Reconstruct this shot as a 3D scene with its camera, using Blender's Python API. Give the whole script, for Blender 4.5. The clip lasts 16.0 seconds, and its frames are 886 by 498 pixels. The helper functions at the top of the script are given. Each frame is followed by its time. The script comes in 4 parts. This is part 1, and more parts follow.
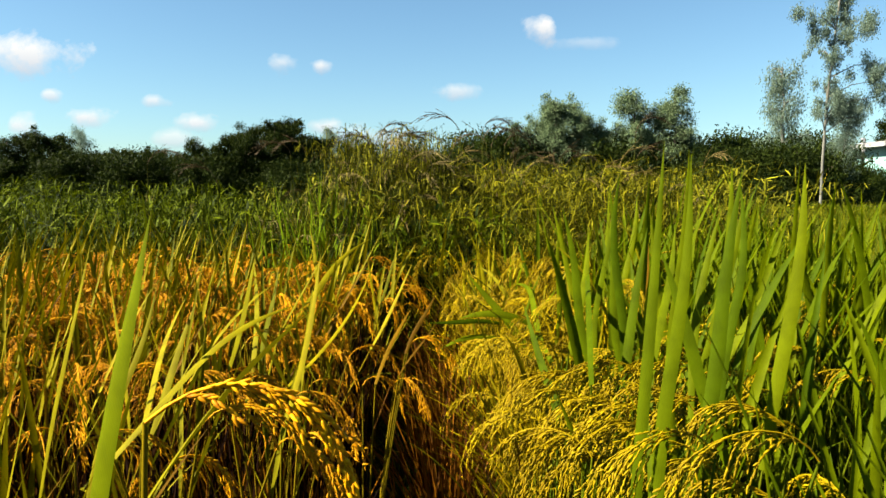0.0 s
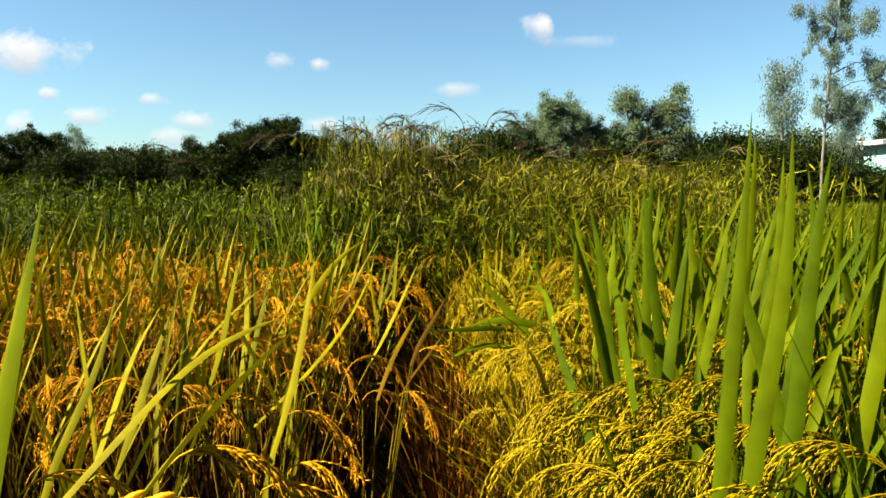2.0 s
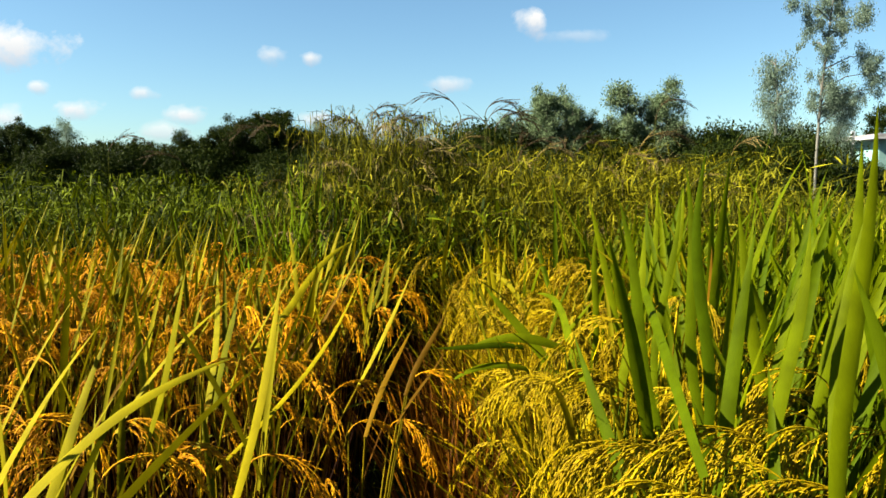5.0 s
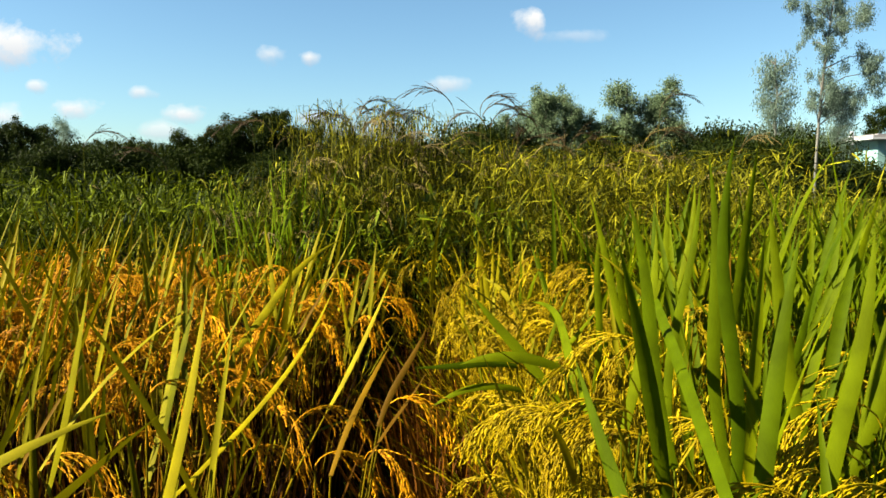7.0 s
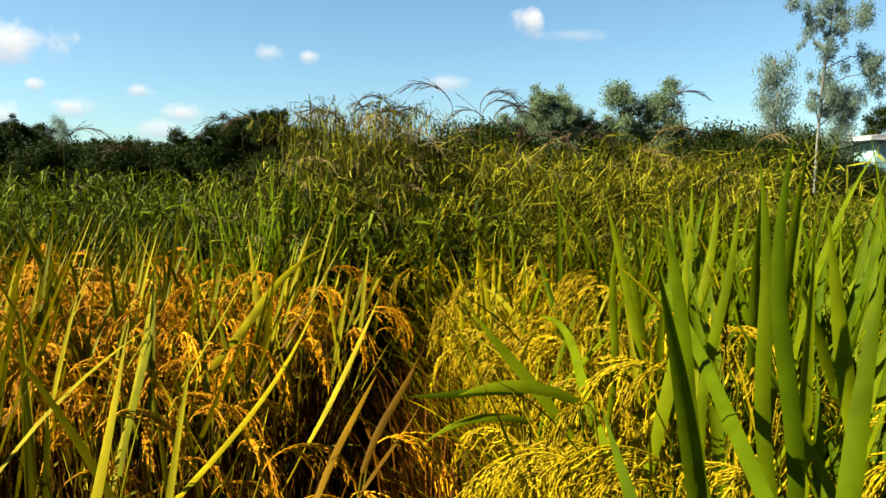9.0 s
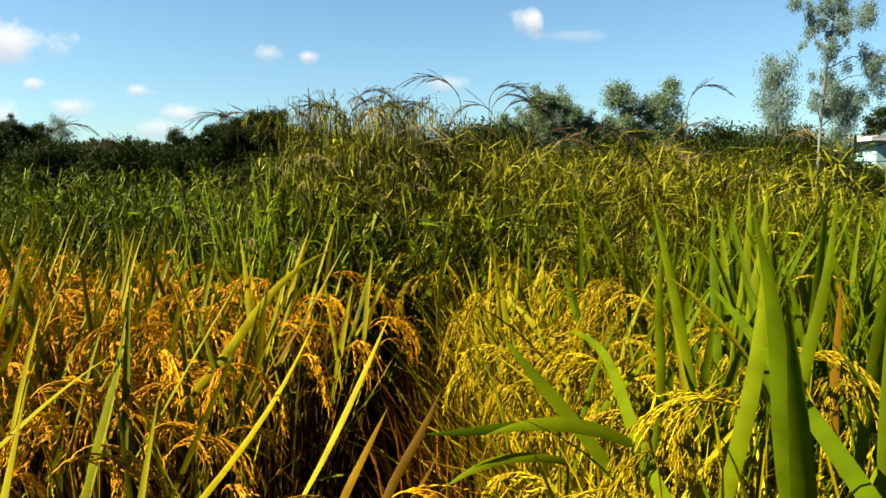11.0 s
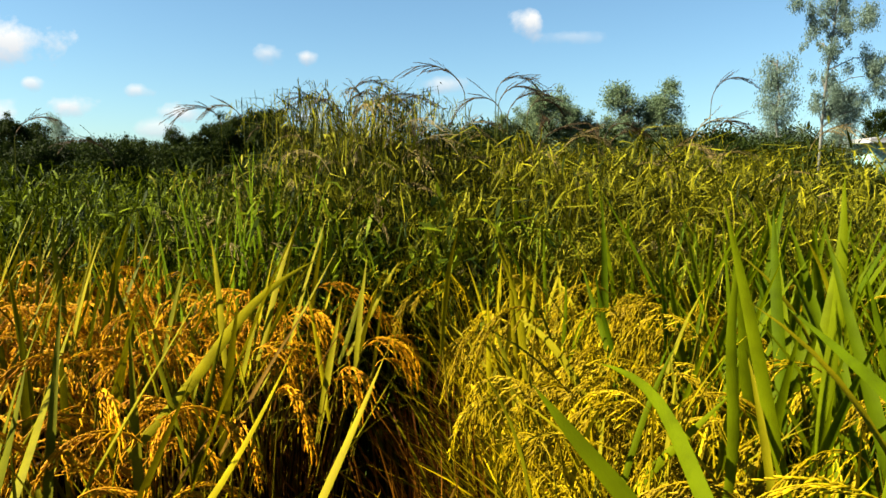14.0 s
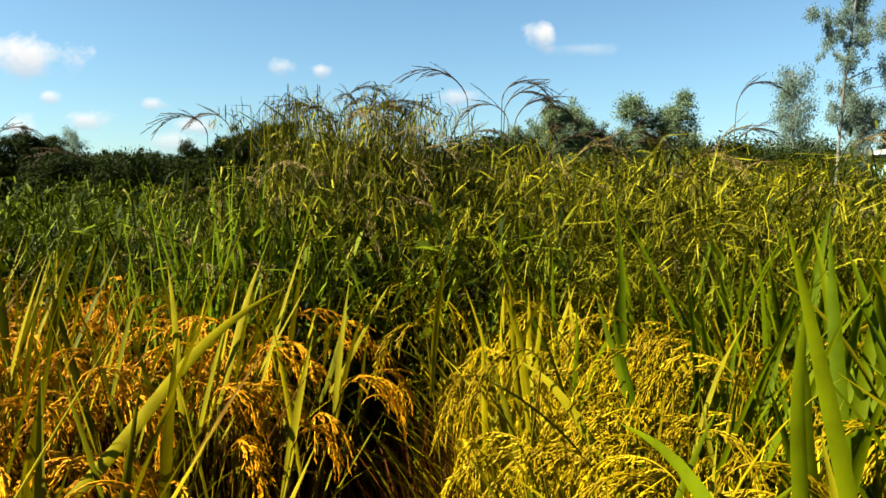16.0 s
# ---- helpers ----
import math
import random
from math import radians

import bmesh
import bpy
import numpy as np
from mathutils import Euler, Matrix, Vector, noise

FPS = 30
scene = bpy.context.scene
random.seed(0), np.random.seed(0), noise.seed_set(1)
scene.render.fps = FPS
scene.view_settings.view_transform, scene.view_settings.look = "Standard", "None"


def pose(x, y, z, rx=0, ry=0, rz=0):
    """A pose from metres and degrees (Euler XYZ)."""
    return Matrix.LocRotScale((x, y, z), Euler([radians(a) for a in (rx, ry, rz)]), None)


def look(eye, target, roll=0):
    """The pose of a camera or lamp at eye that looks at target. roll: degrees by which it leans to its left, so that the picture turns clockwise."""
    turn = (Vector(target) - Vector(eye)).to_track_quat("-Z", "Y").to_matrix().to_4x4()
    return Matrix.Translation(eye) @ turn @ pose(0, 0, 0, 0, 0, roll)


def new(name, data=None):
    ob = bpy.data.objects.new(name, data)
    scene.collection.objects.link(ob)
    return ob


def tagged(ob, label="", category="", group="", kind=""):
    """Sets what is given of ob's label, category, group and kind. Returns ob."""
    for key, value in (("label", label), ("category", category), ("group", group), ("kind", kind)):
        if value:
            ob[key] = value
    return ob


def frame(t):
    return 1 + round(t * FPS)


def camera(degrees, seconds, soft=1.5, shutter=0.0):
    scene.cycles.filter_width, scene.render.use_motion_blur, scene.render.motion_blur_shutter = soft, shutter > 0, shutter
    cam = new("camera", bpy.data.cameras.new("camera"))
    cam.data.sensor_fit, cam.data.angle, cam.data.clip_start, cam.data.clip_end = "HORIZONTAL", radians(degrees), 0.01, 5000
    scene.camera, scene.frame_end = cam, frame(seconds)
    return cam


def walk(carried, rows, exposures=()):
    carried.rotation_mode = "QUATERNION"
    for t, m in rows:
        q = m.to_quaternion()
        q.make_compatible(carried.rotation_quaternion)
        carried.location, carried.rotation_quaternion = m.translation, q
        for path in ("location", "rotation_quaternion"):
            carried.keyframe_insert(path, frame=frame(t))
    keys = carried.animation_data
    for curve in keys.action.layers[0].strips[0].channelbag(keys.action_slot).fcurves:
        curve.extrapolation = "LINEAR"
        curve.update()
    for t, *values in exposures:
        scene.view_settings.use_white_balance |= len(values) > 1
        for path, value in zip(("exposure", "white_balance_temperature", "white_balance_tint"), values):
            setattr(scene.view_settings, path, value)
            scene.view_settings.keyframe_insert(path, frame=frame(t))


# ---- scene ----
# ---- camera ----
cam = camera(61.7, 16.0, soft=1.55)
METRES, EYE, TILT, LEAN, TURN = 1.3, 1.10, -4.5, 0.0, 0.0
ROWS = [
    (0.0, 0.003, -0.0310, 0.0, 0.0, 0.0, -0.0),
    (0.5, 0.0, 0.0, 0.0, 0.0, 0.0, -0.0),
    (1.0, -0.005, 0.0356, -0.0004, -0.05, -0.03, -0.06),
    (1.5, -0.0089, 0.0622, -0.0, -0.08, -0.06, -0.06),
    (2.0, -0.0144, 0.0992, 0.0019, -0.16, -0.12, 0.02),
    (2.5, -0.0191, 0.1323, 0.0066, -0.33, -0.3, 0.07),
    (3.0, -0.0225, 0.1639, 0.009, -0.49, -0.43, 0.11),
    (3.5, -0.024, 0.186, 0.0113, -0.58, -0.48, 0.11),
    (4.0, -0.0256, 0.2156, 0.0149, -0.67, -0.52, 0.1),
    (6.5, -0.0097, 0.3696, 0.0155, -0.81, -0.55, -0.03),
    (7.0, -0.0021, 0.4039, 0.0213, -0.84, -0.56, -0.05),
    (7.5, 0.0025, 0.4291, 0.0252, -0.85, -0.57, -0.07),
    (8.0, 0.0051, 0.4601, 0.0287, -0.89, -0.57, -0.08),
    (8.5, 0.0049, 0.4896, 0.0315, -0.92, -0.59, -0.14),
    (9.0, 0.0017, 0.5197, 0.0338, -0.96, -0.6, -0.19),
    (11.5, -0.0229, 0.6834, 0.0424, -1.03, -0.56, -0.25),
    (12.0, -0.0276, 0.7143, 0.0455, -1.07, -0.56, -0.28),
    (12.5, -0.0293, 0.7358, 0.0475, -1.1, -0.53, -0.31),
    (13.0, -0.0303, 0.7647, 0.0501, -1.13, -0.54, -0.36),
    (13.5, -0.0293, 0.7962, 0.0515, -1.17, -0.55, -0.43),
    (14.0, -0.025, 0.8315, 0.0529, -1.16, -0.52, -0.43),
    (14.5, -0.0202, 0.8605, 0.0543, -1.04, -0.4, -0.45),
    (15.0, -0.0119, 0.9028, 0.0597, -0.76, -0.13, -0.42),
    (15.5, -0.0017, 0.9473, 0.0629, -0.41, 0.19, -0.4),
    (16.0, 0.007, 0.9861, 0.0691, -0.13, 0.4, -0.43),
]
walk(cam, [(t, pose(0, 0, EYE, TILT, LEAN, TURN) @ pose(METRES * x, METRES * y, METRES * z, 90 + pitch, roll, yaw)) for t, x, y, z, yaw, pitch, roll in ROWS])

# ---- sky and sun ----
SUN_ELEV, SUN_AZ = 37.0, 258.0     # azimuth of the sun clockwise from +y, seen from above
world = bpy.data.worlds.new("world")
scene.world = world
world.use_nodes = True
nt = world.node_tree
sky = nt.nodes.new("ShaderNodeTexSky")
sky.sky_type, sky.sun_disc = "NISHITA", False
sky.sun_elevation, sky.sun_rotation = radians(SUN_ELEV), radians(SUN_AZ)
sky.air_density, sky.dust_density, sky.ozone_density = 1.0, 0.5, 1.5
nt.nodes["Background"].inputs[1].default_value = 0.0255
tint = nt.nodes.new("ShaderNodeMix")
tint.data_type, tint.blend_type = "RGBA", "MULTIPLY"
tint.inputs[0].default_value, tint.inputs[7].default_value = 1.0, (0.80, 1.04, 1.10, 1)
nt.links.new(sky.outputs[0], tint.inputs[6])
nt.links.new(tint.outputs[2], nt.nodes["Background"].inputs[0])

sun = new("sun", bpy.data.lights.new("sun", "SUN"))
sun.data.energy, sun.data.angle, sun.data.color = 5.0, radians(0.6), (1.0, 0.91, 0.74)
az, el = radians(SUN_AZ), radians(SUN_ELEV)
sun.matrix_world = look((0, 0, 30), Vector((0, 0, 30)) - Vector((math.sin(az) * math.cos(el), math.cos(az) * math.cos(el), math.sin(el))))
scene.view_settings.exposure = 2.6


# ---- materials ----
def material(name):
    m = bpy.data.materials.new(name)
    m.use_nodes = True
    t = m.node_tree
    return m, t, t.nodes["Principled BSDF"], t.nodes["Material Output"]


def node(t, kind, **props):
    n = t.nodes.new(kind)
    for k, v in props.items():
        if k in n.inputs:
            n.inputs[k].default_value = v
    return n


def ramp(t, stops, fac):
    r = t.nodes.new("ShaderNodeValToRGB")
    e = r.color_ramp.elements
    while len(e) < len(stops):
        e.new(0.5)
    for el_, (p, c) in zip(e, stops):
        el_.position, el_.color = p, (*c, 1)
    t.links.new(fac, r.inputs[0])
    return r.outputs[0]


def mixed(t, a, b, fac, mode="MIX"):
    n = t.nodes.new("ShaderNodeMix")
    n.data_type, n.blend_type = "RGBA", mode
    for sock, v in ((n.inputs[6], a), (n.inputs[7], b), (n.inputs[0], fac)):
        if isinstance(v, bpy.types.NodeSocket):
            t.links.new(v, sock)
        elif isinstance(v, tuple):
            sock.default_value = (*v, 1)
        else:
            sock.default_value = v
    return n.outputs[2]


def leaf_material(name, low, high, tip, translucency=0.4, rough=0.6, vein=0.12, island=False, split=0.2):
    """A grass blade: two hues mixed by plant, dry tip, veins along the blade, light through it."""
    m, t, p, out = material(name)
    uv = t.nodes.new("ShaderNodeUVMap")
    sep = t.nodes.new("ShaderNodeSeparateXYZ")
    t.links.new(uv.outputs[0], sep.inputs[0])
    if island:
        rnd = t.nodes.new("ShaderNodeNewGeometry").outputs["Random Per Island"]
    else:
        rnd = t.nodes.new("ShaderNodeObjectInfo").outputs["Random"]
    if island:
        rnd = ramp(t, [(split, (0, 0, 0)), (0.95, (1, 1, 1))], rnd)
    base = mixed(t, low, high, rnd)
    tc = t.nodes.new("ShaderNodeTexCoord")
    blot = node(t, "ShaderNodeTexNoise", Scale=26.0, Detail=3.0)
    t.links.new(tc.outputs["Object"], blot.inputs["Vector"])
    add = node(t, "ShaderNodeMath")
    add.operation = "MULTIPLY_ADD"
    t.links.new(blot.outputs[0], add.inputs[0])
    add.inputs[1].default_value = 0.5
    t.links.new(sep.outputs[1], add.inputs[2])
    dry = ramp(t, [(1.08, (0, 0, 0)), (1.35, (1, 1, 1))], add.outputs[0])
    col = mixed(t, base, tip, dry)
    wave = node(t, "ShaderNodeTexWave", Scale=5.0, Distortion=0.4)
    wave.bands_direction = "X"
    t.links.new(uv.outputs[0], wave.inputs["Vector"])
    col = mixed(t, col, wave.outputs["Color"], vein * 0.45, "OVERLAY")
    mott = ramp(t, [(0.35, (0.72, 0.72, 0.72)), (0.65, (1.12, 1.12, 1.12))], blot.outputs[0])
    col = mixed(t, col, mott, 0.8, "MULTIPLY")
    t.links.new(col, p.inputs["Base Color"])
    p.inputs["Roughness"].default_value = rough
    p.inputs["Specular IOR Level"].default_value = 0.03
    bump = node(t, "ShaderNodeBump", Strength=0.12, Distance=0.001)
    t.links.new(wave.outputs["Fac"], bump.inputs["Height"])
    t.links.new(bump.outputs[0], p.inputs["Normal"])
    tr = t.nodes.new("ShaderNodeBsdfTranslucent")
    t.links.new(col, tr.inputs[0])
    ms = t.nodes.new("ShaderNodeMixShader")
    ms.inputs[0].default_value = translucency
    t.links.new(p.outputs[0], ms.inputs[1])
    t.links.new(tr.outputs[0], ms.inputs[2])
    t.links.new(ms.outputs[0], out.inputs[0])
    return m


def grain_material(name, low, high, dark):
    m, t, p, out = material(name)
    geo = t.nodes.new("ShaderNodeNewGeometry")
    col = mixed(t, low, high, geo.outputs["Random Per Island"])
    tc = t.nodes.new("ShaderNodeTexCoord")
    no = node(t, "ShaderNodeTexNoise", Scale=240.0, Detail=3.0)
    t.links.new(tc.outputs["Object"], no.inputs["Vector"])
    f = ramp(t, [(0.45, (0, 0, 0)), (0.75, (0.8, 0.8, 0.8))], no.outputs[0])
    col = mixed(t, col, dark, f)
    oi = t.nodes.new("ShaderNodeObjectInfo")
    tone = ramp(t, [(0.0, (0.70, 0.64, 0.55)), (1.0, (1.1, 1.1, 1.1))], oi.outputs["Random"])
    col = mixed(t, col, tone, 1.0, "MULTIPLY")
    t.links.new(col, p.inputs["Base Color"])
    p.inputs["Roughness"].default_value = 0.55
    p.inputs["Specular IOR Level"].default_value = 0.05
    bump = node(t, "ShaderNodeBump", Strength=0.3, Distance=0.0006)
    t.links.new(no.outputs[0], bump.inputs["Height"])
    t.links.new(bump.outputs[0], p.inputs["Normal"])
    tr = t.nodes.new("ShaderNodeBsdfTranslucent")
    t.links.new(col, tr.inputs[0])
    ms = t.nodes.new("ShaderNodeMixShader")
    ms.inputs[0].default_value = 0.15
    t.links.new(p.outputs[0], ms.inputs[1])
    t.links.new(tr.outputs[0], ms.inputs[2])
    t.links.new(ms.outputs[0], out.inputs[0])
    return m


def surface(name, a, b, scale, rough=0.8, fine=None, bump=0.3, dist=0.02, metal=0.0):
    """A plain surface with stains and grain at two scales."""
    m, t, p, out = material(name)
    tc = t.nodes.new("ShaderNodeTexCoord")
    n1 = node(t, "ShaderNodeTexNoise", Scale=scale, Detail=5.0)
    n2 = node(t, "ShaderNodeTexNoise", Scale=fine or scale * 14, Detail=4.0)
    for n in (n1, n2):
        t.links.new(tc.outputs["Object"], n.inputs["Vector"])
    col = mixed(t, a, b, ramp(t, [(0.35, (0, 0, 0)), (0.65, (1, 1, 1))], n1.outputs[0]))
    col = mixed(t, col, ramp(t, [(0.3, (0.6, 0.6, 0.6)), (0.7, (1.2, 1.2, 1.2))], n2.outputs[0]), 0.7, "MULTIPLY")
    t.links.new(col, p.inputs["Base Color"])
    p.inputs["Roughness"].default_value = rough
    p.inputs["Specular IOR Level"].default_value = 0.15 if rough > .9 else 0.4
    p.inputs["Metallic"].default_value = metal
    b_ = node(t, "ShaderNodeBump", Strength=bump, Distance=dist)
    t.links.new(n2.outputs[0], b_.inputs["Height"])
    t.links.new(b_.outputs[0], p.inputs["Normal"])
    return m


GREEN_LEAF = leaf_material("rice_leaf_green", (0.040, 0.066, 0.0003), (0.100, 0.122, 0.0005), (0.162, 0.13, 0.00316), 0.48, vein=0.3)
RIPE_LEAF = leaf_material("rice_leaf_ripe", (0.056, 0.058, 0.0006), (0.172, 0.138, 0.0010), (0.14, 0.066, 0.0024), 0.14, vein=0.3)
DRY_LEAF = leaf_material("rice_leaf_dry", (0.0384, 0.0169, 0.000676), (0.104, 0.0565, 0.00113), (0.0676, 0.0271, 0.00113), 0.25)
GOLD_GRAIN = grain_material("ripe_grain", (0.32, 0.124, 0.0009), (0.54, 0.288, 0.0019), (0.15, 0.042, 0.0008))
PALE_GRAIN = grain_material("milky_grain", (0.165, 0.118, 0.0006), (0.325, 0.228, 0.001), (0.07, 0.05, 0.0006))
STRAW = leaf_material("rice_stalk", (0.0567, 0.0446, 0.000891), (0.146, 0.101, 0.00138), (0.0859, 0.0541, 0.00226), 0.15)
GREEN_STALK = leaf_material("rice_stalk_green", (0.0313, 0.0501, 0.00094), (0.0627, 0.0719, 0.00157), (0.0875, 0.0784, 0.00313), 0.15)
# shade in the tufts' gaps is coloured in: a near-black share of leaves
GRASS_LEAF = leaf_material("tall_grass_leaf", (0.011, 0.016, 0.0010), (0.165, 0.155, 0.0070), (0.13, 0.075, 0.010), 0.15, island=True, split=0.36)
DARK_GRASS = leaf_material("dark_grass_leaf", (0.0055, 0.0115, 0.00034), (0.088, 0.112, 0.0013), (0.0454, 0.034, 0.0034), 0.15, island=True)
# distance haze put into this leaf colour, lighter and bluer
MID_LEAF = leaf_material("tree_leaf_hazed", (0.072, 0.108, 0.052), (0.138, 0.18, 0.09), (0.13, 0.16, 0.072), 0.4, island=True)
YELLOW_GRASS = leaf_material("yellowing_grass_leaf", (0.026, 0.029, 0.0010), (0.190, 0.172, 0.0045), (0.12, 0.09, 0.00648), 0.18, island=True, split=0.24)
FRESH_GRASS = leaf_material("fresh_grass_leaf", (0.035, 0.065, 0.0008), (0.11, 0.155, 0.0016), (0.10, 0.10, 0.004), 0.3, island=True)
GRASS_STEM = leaf_material("tall_grass_stem", (0.025, 0.034, 0.003), (0.062, 0.062, 0.006), (0.05, 0.04, 0.008), 0.1, island=True)
SEED_HEAD = grain_material("grass_seed", (0.081, 0.0607, 0.0194), (0.219, 0.17, 0.0607), (0.0212, 0.0141, 0.00706))
# silhouette of heads against the bright sky, darkness put into the seed colour
SILHOUETTE_SEED = grain_material("silhouette_grass_seed", (0.0324, 0.0227, 0.0113), (0.081, 0.0583, 0.0259), (0.0162, 0.0113, 0.00648))
FIELD_LEAF = leaf_material("field_leaf", (0.0366, 0.0566, 0.000996), (0.0996, 0.0964, 0.00199), (0.117, 0.0899, 0.00333), 0.35, island=True)
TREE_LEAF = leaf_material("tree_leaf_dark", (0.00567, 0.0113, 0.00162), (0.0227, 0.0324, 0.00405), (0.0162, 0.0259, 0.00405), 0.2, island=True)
# gum grey-green, paled further to paint in the haze
GUM_LEAF = leaf_material("gum_leaf_hazed", (0.0932, 0.134, 0.0932), (0.142, 0.186, 0.134), (0.121, 0.15, 0.105), 0.5, island=True)
BARK = surface("bark", (0.0774, 0.058, 0.0387), (0.0387, 0.029, 0.0194), 3.0, 0.9, dist=0.03)
PALE_BARK = surface("pale_bark", (0.10, 0.10, 0.08), (0.06, 0.058, 0.045), 2.0, 0.85, dist=0.02)
SOIL = surface("soil", (0.0126, 0.00906, 0.00353), (0.00554, 0.00454, 0.00176), 1.5, 1.0, fine=40, bump=0.6, dist=0.03)


RIPE_FILL = leaf_material("ripe_stand_leaf", (0.0567, 0.0689, 0.000648), (0.194, 0.138, 0.000972), (0.162, 0.081, 0.00324), 0.35, island=True)
GOLD_FILL = leaf_material("ripe_stand_heads", (0.194, 0.0891, 0.000648), (0.34, 0.194, 0.00122), (0.243, 0.121, 0.00162), 0.25, island=True)
PALE_FILL = leaf_material("green_stand_heads", (0.194, 0.146, 0.000648), (0.34, 0.243, 0.00122), (0.243, 0.162, 0.00162), 0.25, island=True)


# ---- geometry ----
rng = np.random.default_rng(7)


def mesh(name, V, F, mats, uv=None, smooth=True, index=None):
    me = bpy.data.meshes.new(name)
    V = np.asarray(V, float)
    me.from_pydata(V.tolist(), [], [tuple(f) for f in (F.tolist() if hasattr(F, "tolist") else F)])
    for m in (mats if isinstance(mats, (list, tuple)) else [mats]):
        me.materials.append(m)
    layer = me.uv_layers.new(name="UVMap")
    if uv is not None:
        loops = np.empty(len(me.loops), np.int32)
        me.loops.foreach_get("vertex_index", loops)
        layer.data.foreach_set("uv", np.asarray(uv, np.float32)[loops].ravel())
    if smooth:
        me.polygons.foreach_set("use_smooth", np.ones(len(me.polygons), bool))
    if index is not None:
        me.polygons.foreach_set("material_index", np.asarray(index, np.int32))
    me.update()
    return me


def merge(*geos):
    """Joins (verts, faces, uv) triples; faces are all quads."""
    V, F, U, n = [], [], [], 0
    for v, f, u in geos:
        V.append(v), F.append(f + n), U.append(u)
        n += len(v)
    return np.concatenate(V), np.concatenate(F), np.concatenate(U)


def arr(x, n):
    return np.broadcast_to(np.asarray(x, float), (n,)).copy()


def blades(base, az, lean, droop, L, W, seg=6, twist=0.0, fold=0.0, power=1.7, curl=1.5):
    """Grass blades: angles in radians, lean from the vertical at the foot, droop added by the tip. fold: depth of the midrib."""
    base = np.atleast_2d(np.asarray(base, float))
    n = len(base)
    az, lean, droop, L, W, twist = (arr(a, n) for a in (az, lean, droop, L, W, twist))
    s = np.linspace(0, 1, seg + 1)
    th = lean[:, None] + droop[:, None] * s ** curl
    mid = (th[:, 1:] + th[:, :-1]) / 2
    zero = np.zeros((n, 1))
    r = np.concatenate([zero, np.cumsum(np.sin(mid), 1)], 1) * L[:, None] / seg
    z = np.concatenate([zero, np.cumsum(np.cos(mid), 1)], 1) * L[:, None] / seg
    d = np.stack([np.cos(az), np.sin(az), 0 * az], 1)
    up = np.array([0, 0, 1.0])
    c = base[:, None] + r[..., None] * d[:, None] + z[..., None] * up
    nor = np.cos(th)[..., None] * d[:, None] - np.sin(th)[..., None] * up
    side = np.stack([-np.sin(az), np.cos(az), 0 * az], 1)[:, None]
    tw = (twist[:, None] * (0.4 + 0.6 * s))[..., None]
    side_t = side * np.cos(tw) + nor * np.sin(tw)
    nor_t = nor * np.cos(tw) - side * np.sin(tw)
    w = np.minimum(1, 0.6 + 1.3 * s) * (1 - np.clip((s - 0.4) / 0.6, 0, 1) ** power)
    if seg == 1:
        w = np.array([.8, .45])
    w = (np.maximum(w, 0.03)[None] * W[:, None] / 2)[..., None]
    if fold:
        cols = [c - side_t * w, c + nor_t * w * fold, c + side_t * w]
        us = [0, 0.5, 1]
    else:
        cols = [c - side_t * w, c + side_t * w]
        us = [0, 1]
    k = len(cols)
    V = np.stack(cols, 2).reshape(-1, 3)
    uv = np.stack([np.broadcast_to(np.array(us)[None, None], (n, seg + 1, k)), np.broadcast_to(s[None, :, None], (n, seg + 1, k))], -1).reshape(-1, 2)
    i = np.arange(seg)[:, None] * k + np.arange(k - 1)[None]
    one = np.stack([i, i + 1, i + k + 1, i + k], -1).reshape(-1, 4)
    F = (one[None] + (np.arange(n) * (seg + 1) * k)[:, None, None]).reshape(-1, 4)
    return V, F, uv


def tubes(path, radius, sides=4):
    """Tapered round stems along paths (n, m, 3) with radii (n, m)."""
    path, radius = np.asarray(path, float), np.asarray(radius, float)
    if path.ndim == 2:
        path, radius = path[None], np.atleast_2d(radius)
    n, m, _ = path.shape
    tan = np.gradient(path, axis=1)
    tan /= np.linalg.norm(tan, axis=2, keepdims=True) + 1e-9
    ref = np.where(np.abs(tan[..., 2:]) > 0.9, np.array([1.0, 0, 0]), np.array([0, 0, 1.0]))
    a = np.cross(tan, ref)
    a /= np.linalg.norm(a, axis=2, keepdims=True) + 1e-9
    b = np.cross(tan, a)
    ph = np.arange(sides) * 2 * math.pi / sides
    ring = a[:, :, None] * np.cos(ph)[:, None] + b[:, :, None] * np.sin(ph)[:, None]
    V = (path[:, :, None] + ring * radius[:, :, None, None]).reshape(-1, 3)
    uv = np.stack([np.broadcast_to((np.arange(sides) / sides)[None, None], (n, m, sides)), np.broadcast_to(np.linspace(0, 0.7, m)[None, :, None], (n, m, sides))], -1).reshape(-1, 2)
    i = np.arange(m - 1)[:, None] * sides
    j = np.arange(sides)[None]
    k = (np.arange(sides)[None] + 1) % sides
    one = np.stack([i + j, i + k, i + sides + k, i + sides + j], -1).reshape(-1, 4)
    F = (one[None] + (np.arange(n) * m * sides)[:, None, None]).reshape(-1, 4)
    return V, F, uv


